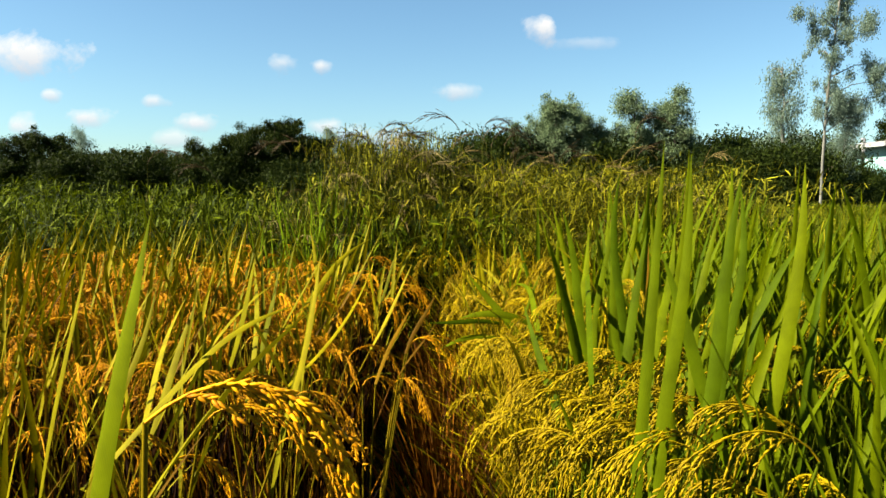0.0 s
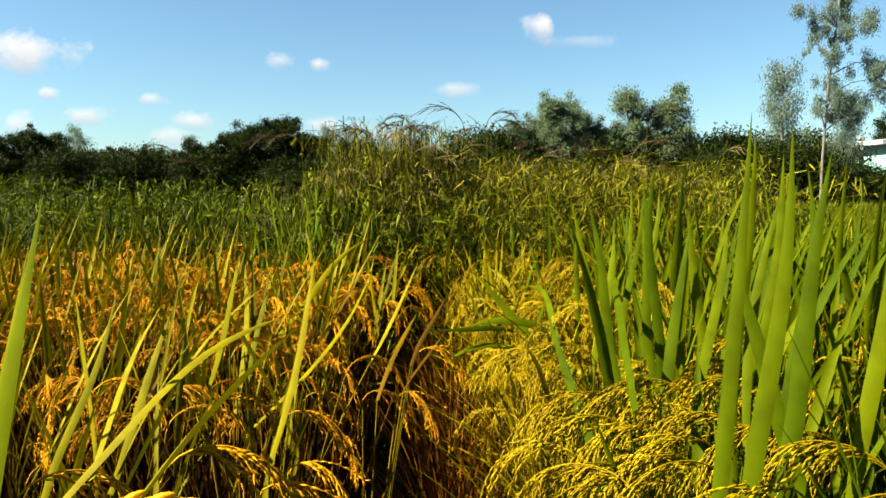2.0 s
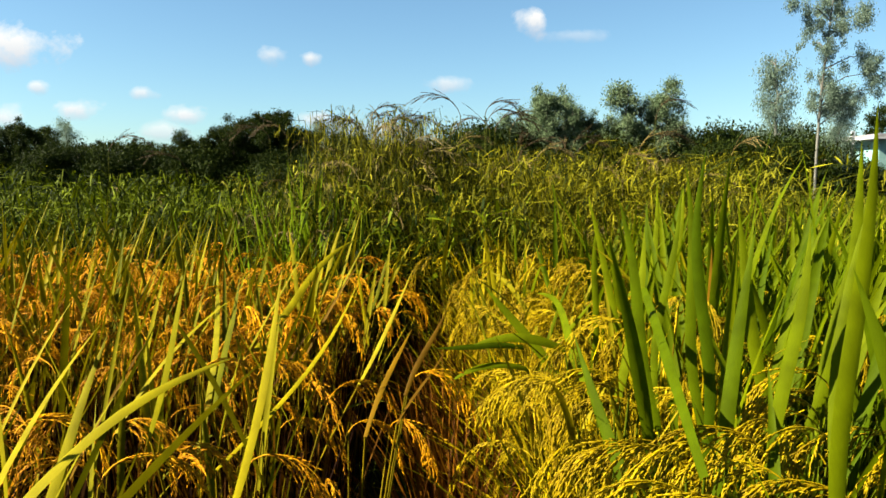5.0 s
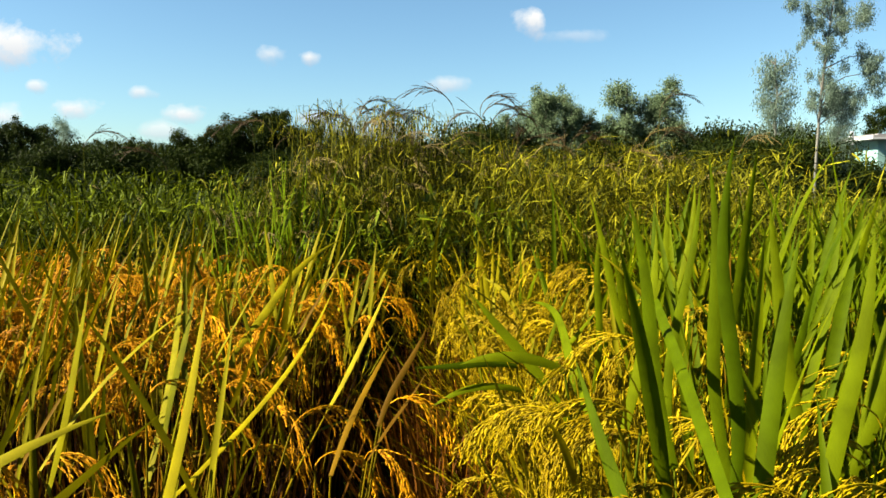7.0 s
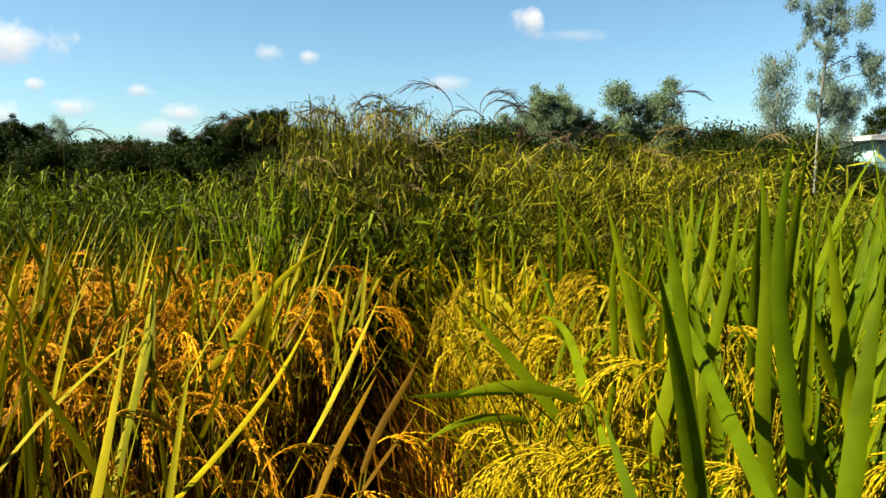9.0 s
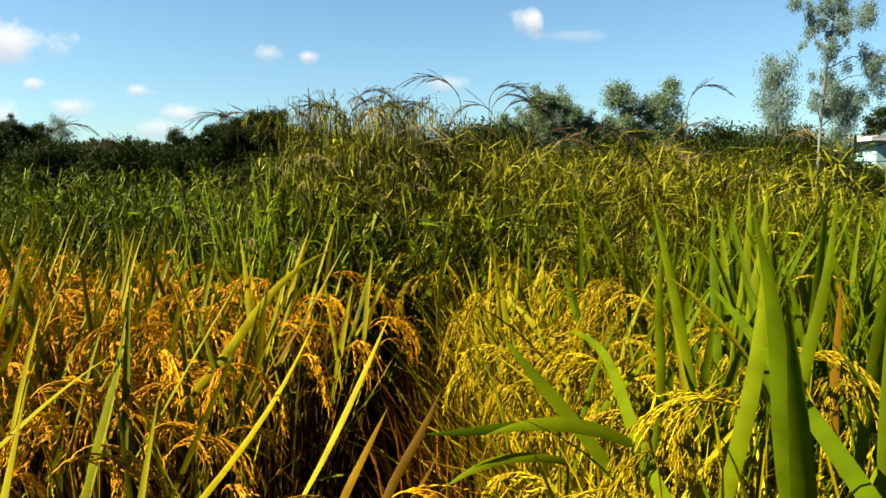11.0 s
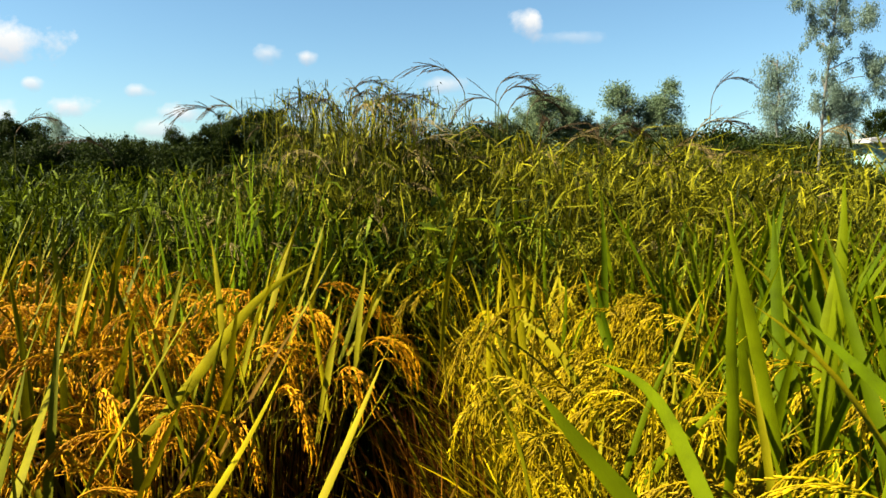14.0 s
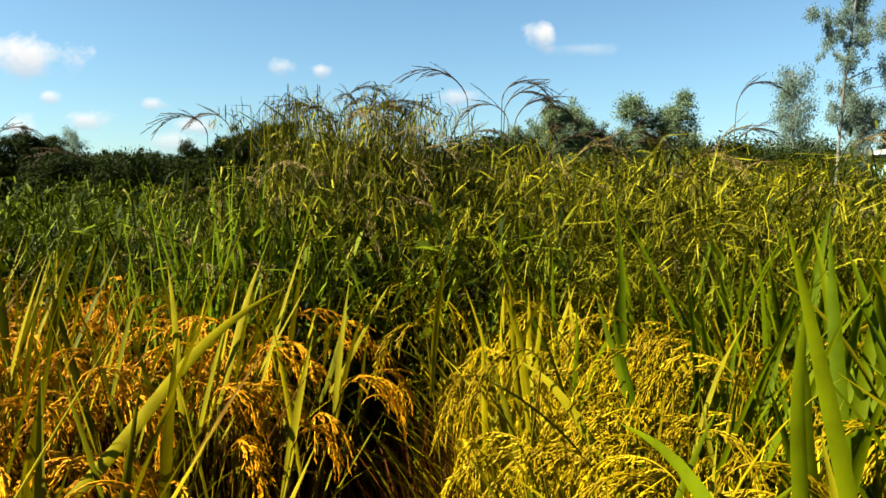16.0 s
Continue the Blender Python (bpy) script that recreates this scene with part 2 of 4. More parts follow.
def grains(pos, way, length, width, fine=False, coarse=False):
    """Plump pointed grains set along unit ways."""
    way = way / (np.linalg.norm(way, axis=1, keepdims=True) + 1e-9)
    if fine:
        s, r, sides = np.array([0, .15, .45, .8, 1.0]), np.array([.25, .8, 1, .7, .12]), 6
    elif coarse:
        s, r, sides = np.array([0, 1.0]), np.array([1, .15]), 3
    else:
        s, r, sides = np.array([0, .4, 1.0]), np.array([.35, 1, .12]), 3
    n = len(pos)
    L, W = arr(length, n), arr(width, n)
    path = pos[:, None] + way[:, None] * (s[None] * L[:, None])[..., None]
    return tubes(path, r[None] * W[:, None] / 2, sides)


def arch(L, lean, droop, seg=8, curl=1.3):
    """Points of a stem that rises and bows towards +x."""
    s = np.linspace(0, 1, seg + 1)
    th = lean + droop * s ** curl
    mid = (th[1:] + th[:-1]) / 2
    x = np.concatenate([[0], np.cumsum(np.sin(mid))]) * L / seg
    z = np.concatenate([[0], np.cumsum(np.cos(mid))]) * L / seg
    return np.stack([x, 0 * x, z], 1)


def along(path, s):
    f = np.clip(s, 0, 1) * (len(path) - 1)
    i = min(int(f), len(path) - 2)
    a, b = path[i], path[i + 1]
    return a + (b - a) * (f - i), (b - a) / (np.linalg.norm(b - a) + 1e-9)


def panicle(L, lean, droop, branches, per, glen, gwid, hang=0.7, blen=0.07, fine=False, spread=0.35, stem=0.0011, curl=1.3, coarse=False):
    """A drooping seed head: a bowed axis with hanging branches, grains set along each."""
    ax = arch(L, lean, droop, 9, curl)
    geos = [tubes(ax, np.linspace(stem, stem * 0.4, len(ax)), 4)]
    P, D = [], []
    for b in range(branches):
        s = 0.18 + 0.8 * (b + rng.uniform(-.2, .2)) / max(1, branches - 1)
        o, tan = along(ax, s)
        out = np.array([rng.normal(0, .3), rng.normal(0, 1), rng.normal(0, .3)]) * spread
        bl = blen * (1.1 - 0.35 * s) * rng.uniform(.55, 1.3)
        fall = hang * rng.uniform(.4, 1.3)
        q, way = [o], tan + out
        for k in range(5):
            way = way / np.linalg.norm(way) + np.array([0, 0, -fall * 0.28])
            q.append(q[-1] + way / np.linalg.norm(way) * bl / 5)
        q = np.array(q)
        q2 = q if fine else q[[0, 2, 5]]
        geos.append(tubes(q2, np.linspace(stem * .5, stem * .25, len(q2)), 3))
        for k in range(per):
            p, tg = along(q, 0.12 + 0.88 * k / max(1, per - 1))
            P.append(p)
            D.append(tg + rng.normal(0, .22, 3))
    P, D = np.array(P), np.array(D)
    geos.append(grains(P, D, glen * rng.uniform(.85, 1.1, len(P)), gwid * rng.uniform(.8, 1.1, len(P)), fine, coarse))
    return merge(*geos)


def part(name, me, parent, m=None, label=""):
    ob = new(name, me)
    ob.parent = parent
    if m is not None:
        ob.matrix_basis = m
    if label:
        ob["label"] = label
    return ob


# ---- ground ----
def ground_sheet():
    xs = np.unique(np.concatenate([np.linspace(-6, 6, 61), np.linspace(-60, 60, 61), np.linspace(-2500, 2500, 21)]))
    ys = np.unique(np.concatenate([np.linspace(-1, 9, 51), np.linspace(-40, 90, 66), np.linspace(-2500, 2500, 21)]))
    X, Y = np.meshgrid(xs, ys)
    Z = np.zeros_like(X)
    near = np.exp(-(X / 6) ** 2 - ((Y - 3) / 6) ** 2)
    for k, (i, j) in enumerate(np.ndindex(X.shape)):
        if near[i, j] > 0.02:
            Z[i, j] = near[i, j] * 0.035 * noise.noise(Vector((X[i, j] * 3, Y[i, j] * 3, 0)))
    n, m = X.shape
    i = np.arange(n - 1)[:, None] * m + np.arange(m - 1)[None]
    F = np.stack([i, i + 1, i + m + 1, i + m], -1).reshape(-1, 4)
    ob = new("ground", mesh("ground", np.stack([X, Y, Z], -1).reshape(-1, 3), F, SOIL))
    tagged(ob, "dark damp soil under the rice", "ground", kind="structure")


ground_sheet()

# ---- rice ----
def leaf_set(name, mat, count, L, lean, droop, W):
    out = []
    for k in range(count):
        g = blades([[0, 0, 0]], 0, rng.uniform(*lean), rng.uniform(*droop), rng.uniform(*L), rng.uniform(*W), 8, rng.uniform(-.9, .9), 0.35)
        out.append(mesh(name, *g[:2], mat, g[2]))
    return out


def stalk_set(name, mat, count, L):
    out = []
    for k in range(count):
        h = rng.uniform(*L)
        p = arch(h, rng.uniform(.0, .08), rng.uniform(.02, .22), 5)
        g = tubes(p, np.linspace(.0026, .0013, len(p)), 5)
        me = mesh(name, *g[:2], mat, g[2])
        out.append((me, p[-1]))
    return out


def panicle_set(name, mat, count, fine=False, droop=(2.0, 2.9), branches=15, per=9, blen=.08):
    out = []
    far = branches < 12
    for k in range(count):
        g = panicle(rng.uniform(.11, .155), rng.uniform(.0, .5), rng.uniform(*droop), branches, per, .0115 if far else .0092, .0040 if far else .0025, fine=fine, hang=1.3, blen=blen, spread=.13 if fine else .17, curl=.7, coarse=far)
        out.append(mesh(name, *g[:2], mat, g[2]))
    return out


RIPE = dict(leaves=leaf_set("leaf", RIPE_LEAF, 14, (.26, .44), (.08, .60), (.0, .25), (.008, .016)) + leaf_set("leaf", DRY_LEAF, 1, (.24, .34), (.1, .7), (.0, .6), (.006, .010)),
            low=leaf_set("leaf", DRY_LEAF, 5, (.25, .4), (.2, .7), (.4, 1.6), (.006, .010)) + leaf_set("leaf", RIPE_LEAF, 4, (.25, .4), (.2, .7), (.2, 1.2), (.006, .010)),
            stalks=stalk_set("stalk", STRAW, 6, (.74, .86)), heads=panicle_set("panicle", GOLD_GRAIN, 8))
MIXED = dict(leaves=leaf_set("leaf", RIPE_LEAF, 8, (.22, .36), (.2, .8), (.0, .8), (.007, .012)),
             low=leaf_set("leaf", RIPE_LEAF, 6, (.3, .45), (.3, .8), (.3, 1.2), (.005, .009)),
             stalks=stalk_set("stalk", STRAW, 6, (.68, .88)), heads=panicle_set("panicle", PALE_GRAIN, 8, droop=(2.0, 2.8)))
GREEN = dict(leaves=leaf_set("leaf", GREEN_LEAF, 14, (.30, .48), (.04, .50), (.0, .5), (.013, .023)),
             low=leaf_set("leaf", GREEN_LEAF, 8, (.3, .45), (.1, .6), (.2, 1.0), (.014, .020)),
             stalks=stalk_set("stalk", GREEN_STALK, 6, (.66, .80)), heads=panicle_set("panicle", PALE_GRAIN, 8, droop=(1.7, 2.7)))


def rice_plant(x, y, kit, tillers, label, group, tall=1.0, wind=0.0, flags=1.0, leafy=3, under=1.0, heads=1.0):
    root = new("rice_plant")
    root.matrix_basis = pose(x, y, 0, 0, 0, 0)
    tagged(root, label, "rice plant", group)
    for k in range(tillers):
        me, top = kit["stalks"][rng.integers(len(kit["stalks"]))]
        a = rng.uniform(0, 360)
        sc = tall * rng.uniform(.88, 1.06)
        m = pose(rng.normal(0, .025), rng.normal(0, .025), 0, 0, rng.uniform(1, 8), a) @ Matrix.Scale(sc, 4)
        part("stalk", me, root, m)
        tip = m @ Vector(top)
        if rng.random() < heads:
            part("panicle", kit["heads"][rng.integers(len(kit["heads"]))], root, Matrix.Translation(tip) @ pose(0, 0, 0, 0, 0, a + rng.normal(0, 50)))
        for q in range(leafy):
            h = (.88, .62, .38)[q]
            if rng.random() > (flags, under, 1)[q]:
                continue
            o = m @ (Vector(top) * h)
            az_ = rng.uniform(0, 360) if rng.random() > abs(wind) else rng.normal(0 if wind > 0 else 180, 40)
            pool = kit["leaves"] if q == 0 or (q == 1 and rng.random() < .5) else kit["low"]
            part("leaf", pool[rng.integers(len(pool))], root, Matrix.Translation(o) @ pose(0, 0, 0, 0, 0, az_) @ Matrix.Scale(tall * (.85 if y > 2.6 and kit is RIPE_FAR else 1), 4))
    return root


FAR_GOLD = panicle_set("panicle", GOLD_GRAIN, 6, branches=11, per=7)
FAR_PALE = panicle_set("panicle", PALE_GRAIN, 6, branches=11, per=7)
RIPE_FAR, MIXED_FAR, GREEN_FAR = dict(RIPE, heads=FAR_GOLD), dict(MIXED, heads=FAR_PALE), dict(GREEN, heads=FAR_PALE)
RIPE_LABEL = "ripe golden rice plant with drooping heavy heads"
MIXED_LABEL = "yellowing rice plant with pale gold bending heads"
GREEN_LABEL = "green rice plant with upright broad leaves and pale heads"
# ripe golden rice on one side of the furrow
y = 0.55
while y < 3.5:
    x = -0.62 * y - 0.30
    while x < -0.02:
        px, py = x + rng.normal(0, .03), y + rng.normal(0, .03)
        if px < (-0.36 if py < 1.3 else -0.28) and (py > 2.1 or rng.random() < (.62 if py > 1.3 and px > -.66 else .75 if py > 1.0 else .5)):
            rice_plant(px, py, RIPE if py < 2.1 else RIPE_FAR, 6, RIPE_LABEL, "ripe rice plants", rng.uniform(.90, 1.02) * (1.0 if py > 2.0 else .92 if py > 1.3 else .86), wind=.5, flags=1.0 if py > 2.2 else .9, leafy=2, under=.85 if py > 2.2 else .6, heads=1.0 if py > 2.2 else .62 if py > 1.5 else .42)
        x += 0.21 - 0.02 * y
    y += 0.19
# rice on the other side: pale and leaning along the furrow, green and upright further off
y = 0.55
while y < 3.5:
    x = 0.05
    while x < 0.64 * y + 0.30:
        px, py = x + rng.normal(0, .03), y + rng.normal(0, .03)
        edge = 0.16 + 0.17 * py
        if px < edge and py > 1.25 and px > (0.20 if py < 1.9 else 0.10):
            rice_plant(px, py, MIXED if py < 2.0 else MIXED_FAR, 7 if py > 1.8 else 6, MIXED_LABEL, "yellowing rice plants", rng.uniform(.88, 1.0), wind=-.2, flags=.6, heads=.7)
        elif px >= max(edge, .27):
            rice_plant(px, py, GREEN if py < 2.1 else GREEN_FAR, 5 if py < 2.2 else 4, GREEN_LABEL, "green rice plants", rng.uniform(.93, 1.06) * (.84 if py < 1.3 and px < .75 else .95 if py > 2.2 else 1), under=.7, wind=.1, leafy=3 if py < 2.4 else 2, heads=.35 if py < 2.1 else .6)
        x += (0.16 if px < edge else 0.18 + 0.02 * y)
    y += 0.19

for k in range(60):
    py = rng.uniform(1.95, 3.25)
    px = .30 + .06 * py + rng.random() ** 1.2 * (.55 * py - .12)
    rice_plant(px, py, GREEN_FAR, 5, GREEN_LABEL, "green rice plants", rng.uniform(.90, 1.02), under=.9, wind=.1, heads=.45)


def understorey():
    """Thin stalks and narrow leaves that fill the stand below the heads, coloured dark for the shade there."""
    n = 17000
    yy = .5 + 3.2 * rng.random(n) ** .8
    xx = (rng.random(n) * 1.5 - .75) * (yy + .35)
    keep = np.abs(xx + np.where(yy < 1.9, .03, .08)) > np.where(yy < 1.3, .28, .215)
    keep &= rng.random(n) < np.clip((yy - .9) / .9, .2, 1)
    xx, yy = xx[keep], yy[keep]
    n = len(xx)
    base = np.stack([xx, yy, np.zeros(n)], 1)
    L = rng.uniform(.40, .70, n)
    for name, sel, mat, lab in (("rice_straw", xx < .35 * rng.random(n), SHADED_STRAW, "thin rice stalks and narrow leaves, shade put into their red-brown"), ("rice_stems", None, SHADED_STEMS, "thin green rice stalks and narrow leaves, shade put into their colour")):
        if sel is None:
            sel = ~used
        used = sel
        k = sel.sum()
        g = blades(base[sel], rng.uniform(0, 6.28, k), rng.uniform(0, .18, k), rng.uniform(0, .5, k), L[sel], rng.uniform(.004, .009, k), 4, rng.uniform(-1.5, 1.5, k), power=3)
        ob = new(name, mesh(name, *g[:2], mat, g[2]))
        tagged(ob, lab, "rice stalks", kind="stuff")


# shade between the plants put into these dark reddish and green stalk colours
SHADED_STRAW = leaf_material("shaded_straw_fill", (0.007, 0.0022, 0.0003), (0.115, 0.046, 0.0007), (0.08, 0.029, 0.0010), 0.1, island=True, split=0.45)
SHADED_STEMS = leaf_material("shaded_green_stem_fill", (0.006, 0.010, 0.0003), (0.055, 0.065, 0.0008), (0.06, 0.05, 0.0015), 0.15, island=True)
YELLOW_STRAW = leaf_material("yellow_straw", (0.13, 0.10, 0.0006), (0.42, 0.29, 0.0009), (0.32, 0.19, 0.0021), 0.2, island=True)
understorey()


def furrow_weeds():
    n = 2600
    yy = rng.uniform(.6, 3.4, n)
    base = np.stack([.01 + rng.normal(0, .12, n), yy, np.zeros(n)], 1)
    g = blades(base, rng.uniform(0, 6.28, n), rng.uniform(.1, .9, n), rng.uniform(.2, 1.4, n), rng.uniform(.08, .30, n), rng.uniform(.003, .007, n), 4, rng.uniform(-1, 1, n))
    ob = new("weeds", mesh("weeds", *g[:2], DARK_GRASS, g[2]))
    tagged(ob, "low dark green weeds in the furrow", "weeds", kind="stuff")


furrow_weeds()


def leaning_straw():
    """Fine yellow stems that lean along the furrow's far side."""
    n = 6500
    yy = 1.5 + 2.1 * rng.random(n) ** .8
    xx = np.where(yy < 2.2, .18, .10) + rng.random(n) * (.06 + .17 * yy)
    base = np.stack([xx, yy, rng.uniform(0, .48, n)], 1)
    g = blades(base, rng.uniform(0, 6.28, n), rng.uniform(.05, .85, n), rng.uniform(0, .8, n), rng.uniform(.24, .46, n), rng.uniform(.0025, .006, n), 4, rng.uniform(-1, 1, n), power=3)
    ob = new("yellow_straw", mesh("yellow_straw", *g[:2], YELLOW_STRAW, g[2]))
    tagged(ob, "fine yellow straw stems leaning beside the furrow", "straw", kind="stuff")


leaning_straw()


def dry_straw():
    """Dead red-brown stems standing thick along the furrow's edge, its shade put into their colour."""
    own = np.random.default_rng(11)
    n = 750
    yy = own.uniform(1.7, 3.45, n)
    base = np.stack([own.normal(.045, .05, n), yy, np.zeros(n)], 1)
    g = blades(base, own.uniform(0, 6.28, n), own.uniform(.02, .3, n), own.uniform(0, .9, n), own.uniform(.38, .76, n), own.uniform(.003, .007, n), 4, own.uniform(-1, 1, n), power=3)
    ob = new("dry_straw", mesh("dry_straw", *g[:2], SHADED_DRY_STRAW, g[2]))
    tagged(ob, "dead red-brown straw stems along the furrow's edge, coloured darker for its shade", "straw", kind="stuff")


# dry stem red-brown, darkened to carry the furrow's shade
SHADED_DRY_STRAW = leaf_material("dry_straw", (0.0365, 0.0113, 0.000648), (0.121, 0.0446, 0.00113), (0.0972, 0.0324, 0.00113), 0.15, island=True)
dry_straw()


def outer_stand(name, n, side, leaf_mat, head_mat, label):
    """The same rice standing on beside and behind the path, out to the neighbouring plots."""
    yy = rng.uniform(-4.0, 3.6, n)
    edge_ = np.where(yy > .3, .66 * np.maximum(yy, 0) + .30, .42)
    xx = side * (edge_ + (6.5 - edge_) * rng.random(n) ** 1.5)
    tall = rng.random(n) < .45
    base = np.stack([xx, yy, np.where(tall, .45, 0)], 1)
    g1 = blades(base, rng.uniform(0, 6.28, n), rng.uniform(0, .35, n), rng.uniform(0, .6, n), np.where(tall, rng.uniform(.3, .55, n), rng.uniform(.5, .75, n)), np.where(tall, .017, .008), 3, rng.uniform(-1, 1, n))
    k = n // 3
    b2 = np.stack([xx[:k], yy[:k], rng.uniform(.72, .84, k)], 1)
    g2 = blades(b2, rng.uniform(0, 6.28, k), rng.uniform(.4, .9, k), rng.uniform(1.4, 2.2, k), rng.uniform(.14, .2, k), .014, 3, rng.uniform(-1, 1, k), power=5)
    V, F, U = merge(g1, g2)
    index = np.concatenate([np.zeros(len(g1[1]), int), np.ones(len(g2[1]), int)])
    ob = new(name, mesh(name, V, F, [leaf_mat, head_mat], U, index=index))
    tagged(ob, label, "rice field", kind="stuff")


outer_stand("ripe_rice_stand", 14000, -1, RIPE_FILL, GOLD_FILL, "ripe golden rice standing on beside the path")
outer_stand("green_rice_stand", 11000, 1, FIELD_LEAF, PALE_FILL, "green rice standing on beside the path")


# ---- rice close to the path ----
def ribbon(foot, tip, sag, W, face, mat):
    """One broad leaf from foot to tip, bowed by sag, its flat side towards face."""
    a, b = np.array(foot, float), np.array(tip, float)
    t = np.linspace(0, 1, 13)[:, None]
    out = np.cross(b - a, np.array(face, float))
    out /= np.linalg.norm(out) + 1e-9
    bend, kink = rng.normal(0, .009), rng.normal(0, .004)
    c = a + (b - a) * t + np.array([0, 0, sag]) * 4 * t * (1 - t) + out * (bend * np.sin(math.pi * t) + kink * np.sin(2 * math.pi * t)) * np.linalg.norm(b - a) / .4
    tan = np.gradient(c, axis=0)
    tan /= np.linalg.norm(tan, axis=1, keepdims=True)
    side = np.cross(tan, np.array(face, float))
    side /= np.linalg.norm(side, axis=1, keepdims=True)
    nor = np.cross(side, tan)
    s = t[:, 0]
    w = np.minimum(1, .65 + 1.2 * s) * (1 - np.clip((s - .45) / .55, 0, 1) ** 1.9)
    w = np.maximum(w, .02)[:, None] * W / 2
    V = np.stack([c - side * w, c + nor * w * .35, c + side * w], 1).reshape(-1, 3)
    uv = np.stack([np.tile([0, .5, 1], 13), np.repeat(s, 3)], 1)
    i = np.arange(12)[:, None] * 3 + np.arange(2)[None]
    F = np.stack([i, i + 1, i + 4, i + 3], -1).reshape(-1, 4)
    return mesh("leaf", V, F, mat, uv)


FINE_GOLD = panicle_set("panicle", GOLD_GRAIN, 4, fine=True, branches=15, per=9)
FINE_PALE = panicle_set("panicle", PALE_GRAIN, 4, fine=True, droop=(1.5, 2.4), branches=14, per=9)
g = panicle(.125, .85, 2.1, 17, 12, .0074, .0025, fine=True, hang=.8, blen=.042, spread=.08)
NEAR_HEAD = mesh("panicle", *g[:2], GOLD_GRAIN, g[2])


def placed_rice(x, y, leaves, heads, leaf_mat, stalk_mat, head_set, label, group):
    """A rice plant whose leaves (foot, tip, sag, width) and heads (place, bow) stand where they are told."""
    root = new("rice_plant")
    root.matrix_basis = pose(x, y, 0)
    tagged(root, label, "rice plant", group)
    o = np.array([x, y, 0])

    def stalk(to):
        s = np.linspace(0, 1, 7)[:, None]
        p = to[None] * s * np.array([1, 1, 1]) - np.array([to[0], to[1], 0])[None] * .5 * s * (1 - s)
        g = tubes(p, np.linspace(.003, .0015, 7), 6)
        part("stalk", mesh("stalk", *g[:2], stalk_mat, g[2]), root)

    for fx, fy, fz, tx, ty, tz, sag, w in leaves:
        foot, tip = np.array([fx, fy, fz]) - o, np.array([tx, ty, tz]) - o
        stalk(foot)
        part("leaf", ribbon(foot, tip, sag, w * .82, (rng.normal(-.55, .3), -1, rng.uniform(.2, .7)), leaf_mat), root)
    for hx, hy, hz, bow in heads:
        at_ = np.array([hx, hy, hz - .075]) - o - np.array([math.cos(radians(bow)), math.sin(radians(bow)), 0]) * .04
        stalk(at_)
        me = head_set[rng.integers(len(head_set))]
        part("panicle", me, root, Matrix.Translation(at_) @ pose(0, 0, 0, 0, 0, bow))


def ripe(x, y, leaves, heads=(), mat=RIPE_LEAF, head_set=FINE_GOLD):
    placed_rice(x, y, leaves, heads, mat, STRAW, head_set, RIPE_LABEL, "ripe rice plants")


def green(x, y, leaves, heads=(), mat=GREEN_LEAF):
    placed_rice(x, y, leaves, heads, mat, GREEN_STALK, FINE_PALE, GREEN_LABEL, "green rice plants")


ripe(-.24, .42, [(-.235, .42, .78, -.185, .44, 1.09, 0, .023)], mat=GREEN_LEAF)
ripe(-.19, .36, [], [(-.108, .33, 1.06, 0)], head_set=[NEAR_HEAD])
ripe(-.31, .62, [(-.29, .60, .78, -.187, 1.025, .93, .02, .019)])
ripe(-.50, 1.20, [(-.51, 1.2, .64, -.439, 1.281, .905, 0, .020), (-.54, 1.22, .66, -.60, 1.3, .93, 0, .016)], [(-.40, 1.25, .80, 20)])
ripe(-.27, 1.12, [(-.25, 1.1, .72, -.195, 1.16, 1.0, 0, .015)], [(-.321, 1.191, .84, 30), (-.20, 1.15, .76, -20)])
ripe(-.46, 1.66, [(-.46, 1.68, .60, -.574, 2.22, .88, .02, .021), (-.53, 1.5, .70, -.40, 1.75, .88, .03, .016)], [(-.40, 1.65, .83, 20), (-.33, 1.7, .76, 0)])
ripe(-.36, 1.48, [(-.36, 1.45, .66, -.19, 1.95, .89, -.02, .012), (-.36, 1.2, .80, -.305, 1.18, 1.0, 0, .022)], [(-.173, 1.59, .80, 30)])
# these leaves take the dry brown to imitate leaves in shade
ripe(-.17, 1.52, [(-.137, 1.48, .70, -.07, 1.68, .83, .01, .012), (-.088, 1.48, .72, -.01, 1.6, .81, 0, .010), (-.075, 1.5, .76, -.01, 1.58, .88, 0, .011)], [(-.03, 1.55, .84, 0), (-.14, 1.62, .74, 20), (-.08, 1.66, .72, -40)], mat=DRY_LEAF)
ripe(-.28, .95, [(-.37, .78, .80, -.20, .98, .945, .015, .017)], [(-.34, .95, .80, 30)])
ripe(-.43, 1.78, [(-.432, 1.69, .68, -.395, 1.75, .92, .0, .021), (-.162, 1.64, .74, -.07, 1.75, .93, -.01, .011)], [(-.45, 1.8, .80, 20)])
ripe(-.44, 2.06, [(-.47, 2.1, .68, -.24, 2.5, .94, .01, .024)], [(-.331, 2.033, .85, 10), (-.42, 1.98, .82, 200), (-.40, 1.9, .78, 0)])
ripe(-.40, 2.50, [(-.36, 2.5, .74, -.30, 2.56, .98, 0, .018), (-.42, 2.5, .70, -.46, 2.55, .97, 0, .018)], [(-.401, 2.552, .82, 10), (-.30, 2.60, .80, 20)])
ripe(-.27, 2.85, [(-.22, 2.8, .68, -.10, 2.85, .90, 0, .018), (-.24, 2.8, .66, -.17, 2.83, .88, 0, .016)], [(-.271, 2.823, .80, 10), (-.12, 2.85, .72, 20)])
